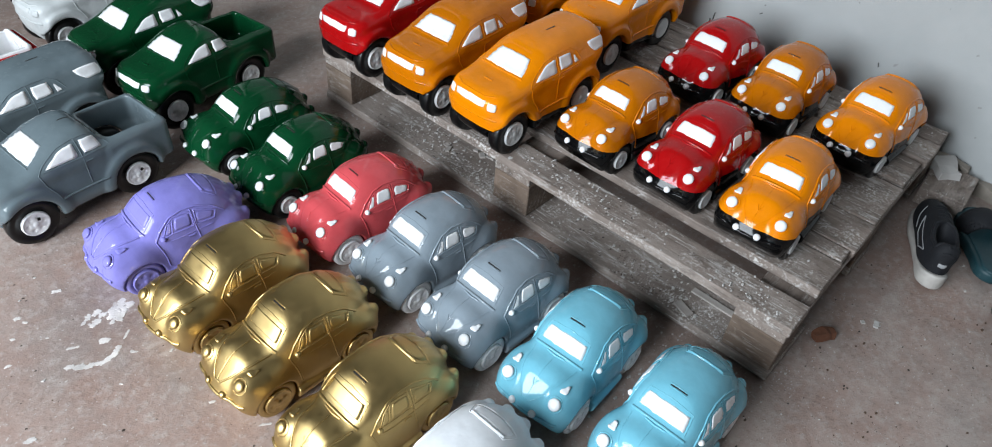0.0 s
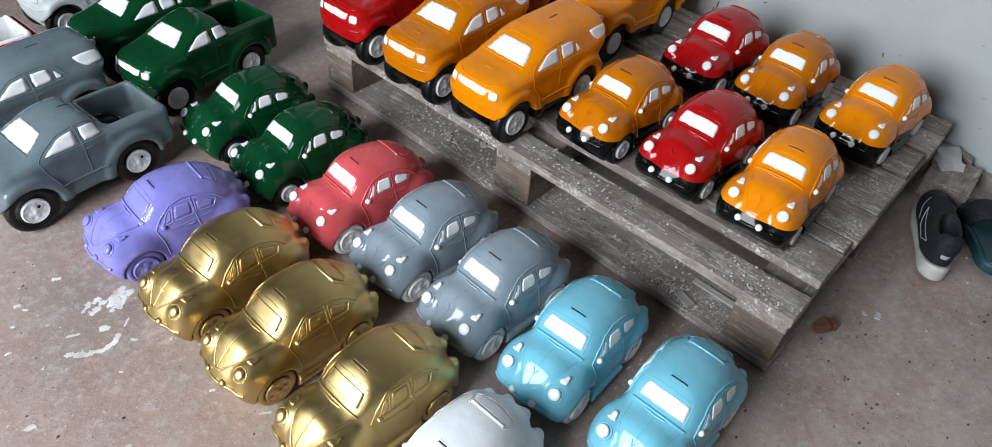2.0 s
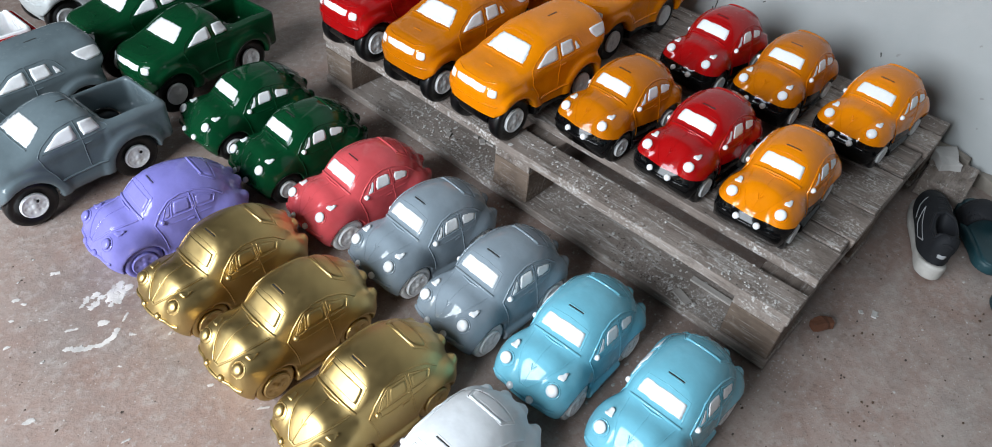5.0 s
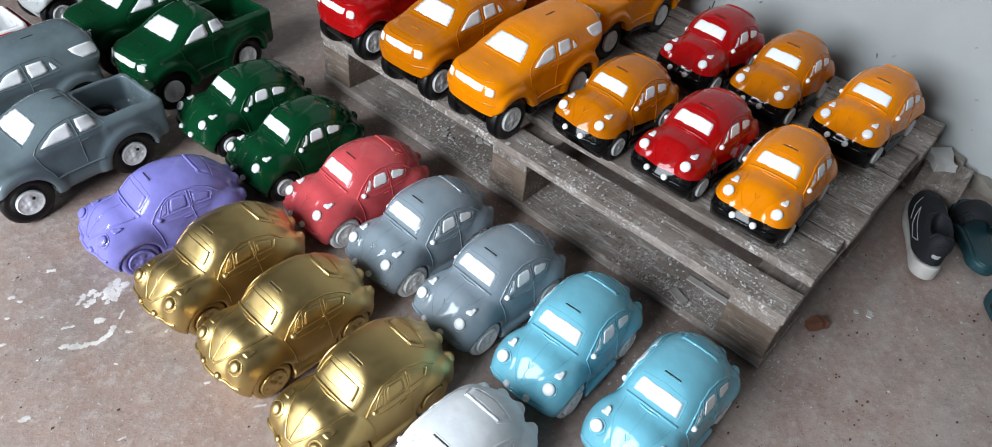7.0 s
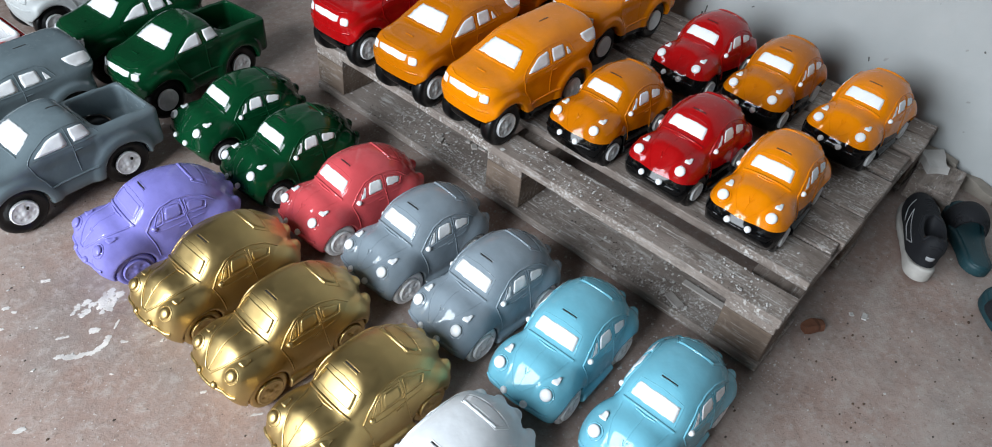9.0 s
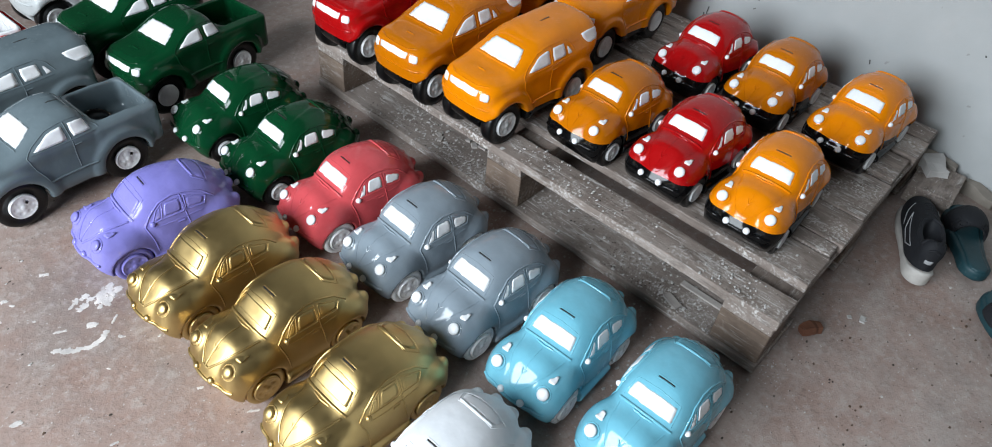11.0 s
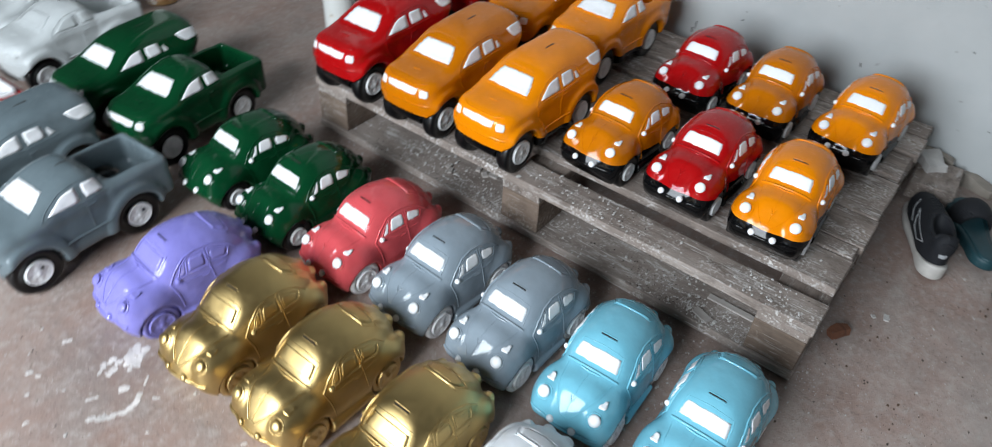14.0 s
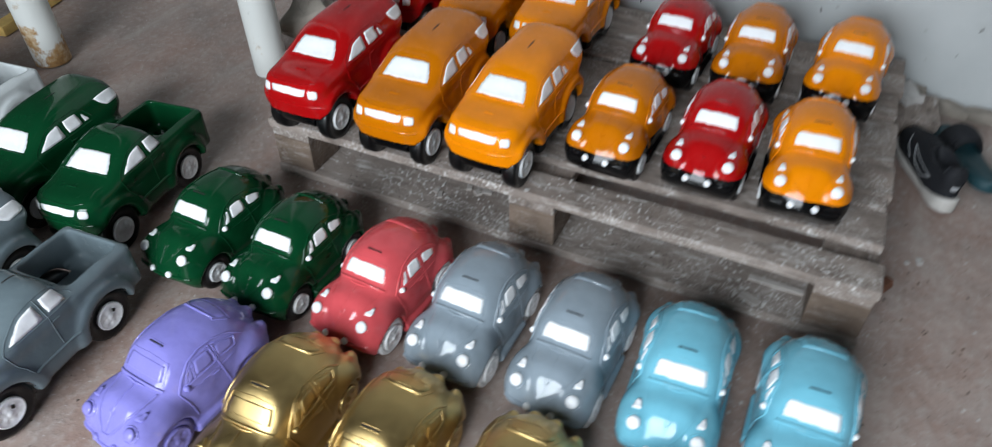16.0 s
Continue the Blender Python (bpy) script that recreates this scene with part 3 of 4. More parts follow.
def beetle(name, label, group, at, turn, coat, skirt=None, tyre=None, hub=None, glass=None, lamps=None):
    thing = tagged(new(name), label, "money box", group)
    b = PAINT[coat]
    tail = "" if glass else "_plain"
    piece("body", "b_body", b, thing)
    piece("lower_body", "b_skirt", skirt or b, thing)
    for key in "lr":
        piece("door_moulding", "b_door_" + key, b, thing)
        piece("side_window", "b_win_" + key + tail, glass or b, thing)
        piece("vent_window", "b_vent_" + key + tail, glass or b, thing)
        piece("quarter_window", "b_qwin_" + key + tail, glass or b, thing)
        piece("headlight_rim", "b_rim_" + key, b, thing)
        piece("headlight", "b_lamp_" + key, lamps or b, thing)
        piece("turn_signal", "b_turn_" + key, lamps or b, thing)
        piece("bumper_guard", "b_guard_" + key, lamps or b, thing)
        piece("side_mirror", "b_mirror_" + key, lamps or b, thing)
    piece("windscreen", "b_screen" + tail, glass or b, thing)
    piece("screen_moulding", "b_frame", b, thing)
    piece("bonnet_moulding", "b_bonnet" + tail, b, thing)
    piece("slot_lip", "b_lip", b, thing)
    piece("bumper_bar", "b_bar", skirt or b, thing)
    piece("rear_window", "b_rear", b, thing)
    piece("coin_slot", "b_slot", SLOT, thing)
    wheels(thing, "b", ((0.064, -0.092), 0.067, 0.034), tyre or b, hub or b, 0.80 if tyre is RUBBER else 1.0)
    thing.matrix_world = pose(at[0], at[1], at[2], 0, 0, 180 + turn)
    return thing


def front_solid(q, p):
    """Lower body and bonnet that the big cars share."""
    d = planes(q, [(1, 0, 0.10, 0.187), (-1, 0, 0, 0.160), (0, 1, 0.08, 0.0815), (0, 0, 1, 0.149), (0.20, 0, 1, 0.1735), (0, 0, -1, -0.036), (0.9, 0, 1, 0.300), (1, 1, 0, 0.229), (1, 0, -0.25, 0.154), (-1, 1, 0, 0.215)], 0.026)
    return d


def arches(d, q):
    for x in (0.113, -0.094):
        flare = np.abs(np.hypot(q[..., 0] - x, q[..., 2] - 0.048) - 0.058) - 0.007
        flare = smax(smax(flare, np.abs(q[..., 1] - 0.065) - 0.0125, 0.006), 0.045 - q[..., 2], 0.006)
        flare = smax(flare, np.abs(q[..., 0] - 0.002) - 0.152, 0.01)
        d = smin(d, flare, 0.014)
    for x in (0.113, -0.094):
        d = smax(d, -tube_y(q, x, 0.047, 0.0495, 0.040, 0.2), 0.004)
    return d


def suv_solid(p):
    q = p.copy()
    q[..., 1] = np.abs(p[..., 1])
    d = front_solid(q, p)
    cab = planes(q, [(1, 0, 1.45, 0.299), (-1, 0, 0.15, 0.186), (0, 1, 0.30, 0.1130), (0.01, 0, 1, 0.1915), (0, 0, -1, -0.118)], 0.030)
    return arches(smin(d, cab, 0.012), q)


def pickup_solid(p):
    q = p.copy()
    q[..., 1] = np.abs(p[..., 1])
    d = front_solid(q, p)
    cab = planes(q, [(1, 0, 1.45, 0.299), (-1, 0, 0.30, 0.095), (0, 1, 0.30, 0.1125), (0.03, 0, 1, 0.1855), (0, 0, -1, -0.118)], 0.029)
    d = smin(d, cab, 0.012)
    d = smin(d, rbox(q, (-0.114, 0, 0.098), (0.068, 0.072, 0.045), 0.013), 0.008)
    d = arches(d, q)
    return smax(d, -rbox(q, (-0.115, 0, 0.137), (0.054, 0.056, 0.056), 0.012), 0.005)


def big_meshes():
    for key, f in (("s", suv_solid), ("p", pickup_solid)):
        low, top = split_bm(cast_bm(f, (-0.20, -0.095, 0.02), (0.20, 0.095, 0.21), 0.0042), 0.057, 0.07)
        MESHES[key + "_skirt"], MESHES[key + "_body"] = finish(low, "lower_body", None, True), finish(top, "body", None, True)
        MESHES[key + "_screen"] = finish(patch_bm(f, [(0.045, -0.037, 0.172), (0.045, 0.037, 0.172), (0.081, 0.049, 0.149), (0.081, -0.049, 0.149)], n=13, soft=0.12, ragged=0.0009), "windscreen", None, True)
        for s, k in ((1, "l"), (-1, "r")):
            flip = (lambda rows: rows) if s > 0 else mirrored
            mk = lambda rows, nm, soft=0.2: finish(patch_bm(f, flip(rows), n=7, soft=soft), nm, None, True)
            MESHES[key + "_win_" + k] = mk([(0.065, 0.068, 0.142), (0.001, 0.070, 0.142), (0.002, 0.061, 0.168), (0.028, 0.062, 0.165)], "side_window")
            MESHES[key + "_win2_" + k] = mk([(-0.010, 0.070, 0.144), (-0.046, 0.070, 0.144), (-0.044, 0.061, 0.168), (-0.010, 0.061, 0.169)], "rear_side_window")
            if key == "s":
                MESHES["s_win3_" + k] = mk([(-0.054, 0.070, 0.145), (-0.065, 0.070, 0.145), (-0.058, 0.064, 0.158), (-0.054, 0.064, 0.161)], "small_window")
                MESHES["s_win4_" + k] = mk([(-0.118, 0.069, 0.147), (-0.156, 0.062, 0.147), (-0.152, 0.055, 0.170), (-0.094, 0.060, 0.172)], "rear_quarter_window", 0.5)
            MESHES[key + "_lamp_" + k] = finish(patch_bm(f, flip([(0.168, 0.044, 0.129), (0.160, 0.060, 0.129), (0.163, 0.062, 0.113), (0.171, 0.044, 0.113)]), n=7, soft=0.35, lift=0.0014), "headlight", None, True)
            MESHES[key + "_door_" + k] = finish(merged(
                bead_bm(f, flip([(0.076, 0.064, 0.134), (0.060, 0.064, 0.153), (0.030, 0.060, 0.172), (0.0, 0.058, 0.175), (-0.046, 0.058, 0.175)] + ([(-0.062, 0.062, 0.166), (-0.074, 0.068, 0.146)] if key == "s" else [(-0.056, 0.062, 0.166), (-0.058, 0.068, 0.142)])), 0.0010),
                bead_bm(f, flip([(0.076, 0.064, 0.134), (0.070, 0.072, 0.110), (0.058, 0.076, 0.080)]), 0.0010),
                bead_bm(f, flip([(0.067, 0.068, 0.139), (-0.006, 0.072, 0.139), (-0.068 if key == "s" else -0.052, 0.072, 0.140)]), 0.0010),
                bead_bm(f, flip([(-0.004, 0.058, 0.174), (-0.005, 0.07, 0.138), (-0.005, 0.076, 0.080)]), 0.0009),
                bead_bm(f, flip([(-0.006, 0.074, 0.128), (-0.020, 0.074, 0.128)]), 0.0014),
                bead_bm(f, flip([(0.056, 0.076, 0.076), (-0.036, 0.076, 0.076)]), 0.0022)), "door_moulding", None, True)
        MESHES[key + "_grille"] = finish(patch_bm(f, [(0.168, -0.038, 0.131), (0.168, 0.038, 0.131), (0.172, 0.036, 0.116), (0.172, -0.036, 0.116)], n=9, soft=0.12, ragged=0.0009), "grille", None, True)
        MESHES[key + "_bumper"] = finish(bead_bm(f, [(0.156, -0.060, 0.094), (0.170, -0.040, 0.094), (0.172, 0, 0.094), (0.170, 0.040, 0.094), (0.156, 0.060, 0.094)], 0.002), "bumper_moulding", None, True)
        MESHES[key + "_hood"] = finish(merged(
            bead_bm(f, [(0.084, -0.052, 0.147), (0.086, 0, 0.149), (0.084, 0.052, 0.147)], 0.0016),
            bead_bm(f, [(0.152, -0.050, 0.139), (0.162, -0.03, 0.137), (0.163, 0, 0.137), (0.162, 0.03, 0.137), (0.152, 0.050, 0.139)], 0.0012),
            bead_bm(f, [(0.122, -0.010, 0.15), (0.122, 0.010, 0.15)], 0.0016)), "bonnet_moulding", None, True)
        MESHES[key + "_slot"] = finish(patch_bm(f, [(-0.040, -0.0013, 0.19), (-0.040, 0.0013, 0.19), (-0.066, 0.0013, 0.19), (-0.066, -0.0013, 0.19)] if key == "s" else [(-0.008, -0.0013, 0.19), (-0.008, 0.0013, 0.19), (-0.034, 0.0013, 0.19), (-0.034, -0.0013, 0.19)], lift=0.0005, soft=0.1, n=6, ragged=0.0002), "coin_slot", None, False)
    MESHES["c_tyre"] = wheel_mesh(0.047, 0.026, "tyre", None)
    MESHES["c_hub"] = hub_mesh(0.0255, "hub_cap", None, 6)


def big_car(name, key, label, group, at, turn, coat, skirt=None, hub=None, glass=None, lamps=None, grille=None):
    thing = tagged(new(name), label, "money box", group)
    b = PAINT[coat]
    piece("body", key + "_body", b, thing)
    piece("lower_body", key + "_skirt", skirt or b, thing)
    for k in "lr":
        piece("door_moulding", key + "_door_" + k, b, thing)
        piece("side_window", key + "_win_" + k, glass or b, thing)
        piece("rear_side_window", key + "_win2_" + k, glass or b, thing)
        if key == "s":
            piece("small_window", "s_win3_" + k, glass or b, thing)
            piece("rear_quarter_window", "s_win4_" + k, glass or b, thing)
        piece("headlight", key + "_lamp_" + k, lamps or b, thing)
    piece("windscreen", key + "_screen", glass or b, thing)
    piece("grille", key + "_grille", grille or lamps or b, thing)
    piece("bumper_moulding", key + "_bumper", b, thing)
    piece("bonnet_moulding", key + "_hood", b, thing)
    piece("coin_slot", key + "_slot", SLOT, thing)
    wheels(thing, "c", ((0.113, -0.094), 0.067, 0.047), RUBBER, hub or HUBGREY, 1.0)
    thing.matrix_world = pose(at[0], at[1], at[2], 0, 0, 180 + turn)
    return thing


beetle_meshes()
big_meshes()
TOP = 0.135

# rows on the floor
FLOOR_ROW, GOLD_ROW, DECK_ROW = "beetle money boxes on the floor", "gold money boxes", "beetle money boxes on the pallet"
G = dict(glass=WHITE, lamps=WHITE)
for at, turn, coat, label, extra in (
    ((-0.251, 0.597), -2.4, "grey", "glossy grey beetle money box with white windows and wheels", dict(tyre=WHITE, hub=WHITE)),
    ((-0.251, 0.420), -2.0, "grey", "glossy grey beetle money box with white windows and wheels", dict(tyre=WHITE, hub=WHITE)),
    ((-0.259, 0.771), -3.9, "pink", "coral pink beetle money box with white windows and wheels", dict(tyre=WHITE, hub=WHITE)),
    ((-0.246, 0.248), 2.2, "blue", "glossy sky blue beetle money box with white windows and wheels", dict(tyre=WHITE, hub=WHITE)),
    ((-0.241, 0.067), 0.2, "blue", "glossy sky blue beetle money box with white windows and wheels", dict(tyre=WHITE, hub=WHITE)),
    ((-0.264, 1.144), -2.4, "green", "glossy dark green beetle money box with white windows", dict(tyre=RUBBER, hub=HUBGREY)),
    ((-0.264, 0.959), -1.7, "green", "glossy dark green beetle money box with white windows", dict(tyre=RUBBER, hub=HUBGREY)),
):
    beetle("beetle_money_box", label, FLOOR_ROW, (*at, 0.0), turn, coat, **G, **extra)
beetle("beetle_money_box", "lilac beetle money box without painted windows on the floor", FLOOR_ROW, (-0.560, 0.957, 0), -5.0, "purple")
for at, turn in (((-0.557, 0.771), 1.6), ((-0.550, 0.594), -0.8), ((-0.549, 0.405), -1.0)):
    beetle("beetle_money_box", "gold-painted beetle money box with moulded windows", GOLD_ROW, (*at, 0.0), turn, "gold")
beetle("beetle_money_box", "plain white unpainted beetle money box", GOLD_ROW, (-0.552, 0.228, 0), 0.0, "white")
for at, turn, coat in (
    ((0.192, 0.499), -2.3, "amber"), ((0.209, 0.322), -1.4, "red"), ((0.212, 0.154), 2.7, "orange"),
    ((0.545, 0.485), -2.5, "red"), ((0.560, 0.317), -0.7, "amber"), ((0.574, 0.127), -4.2, "orange"),
):
    word = {"amber": "amber orange", "red": "glossy red", "orange": "bright orange"}[coat]
    beetle("beetle_money_box", word + " beetle money box with black bumpers on the pallet", DECK_ROW, (*at, TOP), turn, coat, skirt=BLACK, tyre=RUBBER, hub=HUBGREY, **G)

BIG_DECK, BIG_FLOOR = "large car money boxes on the pallet", "large car money boxes on the floor"
for at, turn, coat, key in (
    ((0.136, 0.685), -1.5, "orange", "s"), ((0.124, 0.878), 1.5, "amber", "s"), ((0.124, 1.085), 1.0, "red", "s"),
    ((0.543, 0.742), -1.5, "orange", "p"), ((0.530, 0.925), 0.0, "amber", "p"), ((0.545, 1.125), 0.0, "red", "p"),
):
    word = {"amber": "amber orange", "red": "glossy red", "orange": "bright orange"}[coat]
    big_car("suv_money_box" if key == "s" else "pickup_money_box", key, word + " " + ("off-roader" if key == "s" else "pickup") + " money box with black wheels on the pallet", BIG_DECK, (*at, TOP), turn, coat, skirt=BLACK, **G)
slate_pickup = big_car("pickup_money_box", "p", "glossy grey pickup money box with black wheels", BIG_FLOOR, (-0.596, 1.226, 0), 3.5, "slate", **G, hub=WHITE)
big_car("suv_money_box", "s", "glossy grey off-roader money box with white windows", BIG_FLOOR, (-0.585, 1.455, 0), 4.0, "slate", **G)
big_car("pickup_money_box", "p", "glossy dark green pickup money box with white windows", BIG_FLOOR, (-0.221, 1.393, 0), 6.8, "green", **G)
big_car("suv_money_box", "s", "glossy dark green off-roader money box with white windows", BIG_FLOOR, (-0.236, 1.592, 0), 4.7, "green", **G)
big_car("pickup_money_box", "p", "plain off-white pickup money box with black wheels", BIG_FLOOR, (-0.245, 1.865, 0), 5.0, "pearl")
big_car("suv_money_box", "s", "unpainted pearl grey off-roader money box", BIG_FLOOR, (-0.205, 2.075, 0), 6.0, "pearl")

def hub_mark(wheel, lines):
    """A dark smudge that a brush left on a hub cap."""
    for line in lines:
        bm = bmesh.new()
        for (x, z), (u, w) in zip(line, line[1:]):
            m = Matrix.Translation(((x + u) / 2, 0, (z + w) / 2)) @ Matrix.Rotation(-math.atan2(w - z, u - x), 4, "Y") @ Matrix.Diagonal((math.dist((x, z), (u, w)) + 0.003, 0.0030, 0.0042, 1))
            bmesh.ops.create_cube(bm, size=1.0, matrix=m)
        ob = part("smudge", bm, BLACK, wheel, "black paint smudge", False)
        ob.matrix_local = Matrix.Translation((0, 0.0082, 0))


for wheel in slate_pickup.children:
    at = wheel.matrix_local.translation
    if wheel.name.startswith("wheel") and at.y > 0:
        hub_mark(wheel, [[(-0.014, 0.002), (-0.004, 0.006), (0.004, 0.000), (0.013, 0.005)], [(-0.004, 0.006), (-0.008, -0.006)]] if at.x > 0 else [[(-0.007, 0.012), (-0.006, 0.010)]])

red_pickup = big_car("pickup_money_box", "p", "red pickup money box with a white load bed", BIG_FLOOR, (-0.655, 1.640, 0), 3.0, "red", **G)

part("bed_lining", cast_bm(lambda p: smax(rbox(p, (-0.110, 0, 0.118), (0.0555, 0.0555, 0.036), 0.008), -rbox(p, (-0.110, 0, 0.137), (0.0500, 0.0500, 0.052), 0.008), 0.003), (-0.18, -0.07, 0.06), (-0.04, 0.07, 0.16), 0.004), WHITE, red_pickup, "white-painted load bed")

# ---- the pallet ----
pallet = tagged(new("pallet"), "weathered grey wooden pallet dusted with white paint", "pallet")


def board(name, x0, x1, y0, y1, z0, z1, material, seed, along="y"):
    length, width = (y1 - y0, x1 - x0) if along == "y" else (x1 - x0, y1 - y0)
    ob = part(name, plank_bm(length, width, z1 - z0, seed), material, pallet, smooth=False)
    ob.matrix_local = pose((x0 + x1) / 2, (y0 + y1) / 2, (z0 + z1) / 2, 0, 0, 90 if along == "y" else 0)
    return ob


DECKS = [(0.000, 0.070), (0.118, 0.214), (0.218, 0.256), (0.260, 0.360), (0.364, 0.515), (0.540, 0.635), (0.652, 0.735), (0.742, 0.808)]
for k, (a, b) in enumerate(DECKS):
    board("deck_board", a, b, 0.0 + 0.004 * (k % 3), 1.2 - 0.005 * (k % 2), 0.115, 0.135 - 0.001 * (k % 2), DECK, k)
for k, y in enumerate((0.0, 0.55, 1.1)):
    board("stringer", 0.003, 0.80, y + 0.004, y + 0.096, 0.095, 0.1148, DECK, 20 + k, "x")
for k, x in enumerate((0.002, 0.355, 0.705)):
    for j, y in enumerate((0.004, 0.552, 1.104)):
        board("block", x, x + 0.095, y, y + 0.092, 0.0205, 0.0948, BLOCKWOOD, 40 + 3 * k + j)
    board("bottom_board", x - (0.004 if k == 0 else 0), x + (0.152 if k == 0 else 0.098), 0.002, 1.198, 0.0005, 0.0203, LOWBOARD, 60 + k)


# ---- loose things round the pallet ----


def lump_bm(size, seed, rough=0.25, cuts=2):
    """A broken chunk: a box cut finer and knocked about."""
    bm = box_bm(*size)
    bmesh.ops.subdivide_edges(bm, edges=bm.edges[:], cuts=cuts, use_grid_fill=True)
    for v in bm.verts:
        v.co += noise.noise_vector(v.co * (1.6 / max(size)) + Vector((seed * 3.1, seed, 0))) * min(size) * rough
    bmesh.ops.bevel(bm, geom=bm.edges[:], offset=min(size) * 0.04, segments=1, affect="EDGES")
    return bm


def rubber(name, colour, rough=0.6, grain=300, dust=0.14):
    m, n, l, p = nodes_of(name)
    where = n.new("ShaderNodeTexCoord").outputs["Object"]
    a, b = tex_noise(n, l, where, 18, 4), tex_noise(n, l, where, grain, 3)
    c = ramp(n, l, a, [(0.3, tuple(v * 0.75 for v in colour)), (0.7, tuple(min(1, v * 1.2) for v in colour))])
    c = mix(n, l, ramp(n, l, tex_noise(n, l, where, 90, 3), [(0.64, (0, 0, 0)), (0.78, (dust,) * 3)]), c, (0.40, 0.37, 0.33))
    l.new(c, p.inputs["Base Color"])
    p.inputs["Roughness"].default_value = rough
    l.new(bump(n, l, b, 0.4, 0.0008), p.inputs["Normal"])
    return m


FABRIC, SOLE, MARK, TEAL = rubber("black_mesh_fabric", (0.005, 0.006, 0.009), 0.8, dust=0.05), rubber("dirty_white_rubber", (0.44, 0.42, 0.39), 0.65), rubber("grey_reflective_print", (0.38, 0.39, 0.40), 0.4), rubber("teal_foam", (0.008, 0.042, 0.052), 0.55)
PLASTER, BRICK, YELLOW = rubber("dirty_plaster", (0.30, 0.265, 0.225), 0.9, 120), rubber("broken_brick", (0.17, 0.068, 0.036), 0.9, 120), rubber("yellow_wood_paint", (0.50, 0.33, 0.10), 0.6)


def foot(p, z0, z1, wide, inset, x0, x1):
    """A foot-shaped slab: heel at x0, toes at x1."""
    u = np.clip((p[..., 0] - x0) / (x1 - x0), 0, 1)
    half = wide * (0.80 + 0.32 * np.sin(np.pi * np.clip((u - 0.25) / 0.9, 0, 1)) - 0.10 * np.exp(-(((u - 0.42) / 0.15) ** 2))) - inset
    cx = x0 + half + (x1 - x0 - 2 * half) * np.clip((p[..., 0] - x0 - half) / (x1 - x0 - 2 * half), 0, 1)
    d2 = np.hypot(p[..., 0] - cx, p[..., 1] - 0.008 * np.sin(np.pi * u)) - half
    return smax(d2, np.maximum(z0 - p[..., 2], p[..., 2] - z1), 0.006)


def sneaker():
    shoe = tagged(new("sneaker"), "worn black fabric sneaker with dirty white sole", "shoe")

    def upper(p):
        d = smin(ball(p, (0.070, 0.004, 0.030), (0.068, 0.042, 0.036)), ball(p, (-0.060, 0, 0.040), (0.066, 0.036, 0.060)), 0.04)
        d = smin(d, ball(p, (0.005, 0.002, 0.040), (0.075, 0.036, 0.046)), 0.03)
        d = smin(d, ball(p, (-0.108, 0, 0.082), (0.018, 0.026, 0.026)), 0.02)
        d = smax(d, 0.018 - p[..., 2], 0.004)
        d = smax(d, -ball(p, (-0.055, 0, 0.105), (0.050, 0.024, 0.050)), 0.008)
        return d

    part("upper", cast_bm(upper, (-0.14, -0.06, 0.0), (0.15, 0.06, 0.12), 0.004), FABRIC, shoe)
    part("sole", cast_bm(lambda p: foot(p, 0.002, 0.017 + 0.022 * np.clip(-(p[..., 0] + 0.03) / 0.10, 0, 1) ** 1.5, 0.041, 0.0, -0.137, 0.143), (-0.15, -0.07, -0.004), (0.16, 0.07, 0.06), 0.004), SOLE, shoe, "thick dirty white rubber sole")
    for s in (1, -1):
        part("side_stripe", bead_bm(upper, [(-0.075, s * 0.036, 0.052), (-0.045, s * 0.036, 0.036), (-0.005, s * 0.036, 0.040), (0.030, s * 0.034, 0.064)], 0.0013), MARK, shoe, "thin pale outline of a curved stripe")
        part("side_stripe", bead_bm(upper, [(-0.075, s * 0.036, 0.052), (-0.050, s * 0.036, 0.054), (-0.015, s * 0.036, 0.056), (0.030, s * 0.034, 0.064)], 0.0010), MARK, shoe, "thin pale outline of a curved stripe")
        part("side_stripe", bead_bm(upper, [(0.020, s * 0.038, 0.036), (0.050, s * 0.036, 0.048), (0.070, s * 0.028, 0.062)], 0.0012), MARK, shoe, "thin pale curved line")
    part("heel_patch", patch_bm(upper, [(-0.124, -0.010, 0.066), (-0.124, 0.010, 0.066), (-0.127, 0.009, 0.057), (-0.127, -0.009, 0.057)], lift=0.0012, n=6), MARK, shoe, "pale heel print")
    part("heel_tab", bead_bm(upper, [(-0.122, -0.012, 0.088), (-0.127, 0, 0.094), (-0.122, 0.012, 0.088)], 0.0030), FABRIC, shoe)
    part("collar", bead_bm(upper, [(-0.100, -0.026, 0.086), (-0.060, -0.030, 0.078), (-0.015, -0.022, 0.084), (-0.005, 0, 0.088), (-0.015, 0.022, 0.084), (-0.060, 0.030, 0.078), (-0.100, 0.026, 0.086), (-0.116, 0, 0.098)], 0.0034, True), FABRIC, shoe)
    for k in range(5):
        x = 0.006 + 0.015 * k
        part("lace", bead_bm(upper, [(x, -0.018, 0.09), (x + 0.006, 0, 0.095), (x, 0.018, 0.09)], 0.0024), FABRIC, shoe)
    return shoe


sneaker().matrix_world = pose(0.562, -0.089, 0.0, 0, 0, 19) @ Matrix.Diagonal((0.95, 0.82, 0.95, 1))


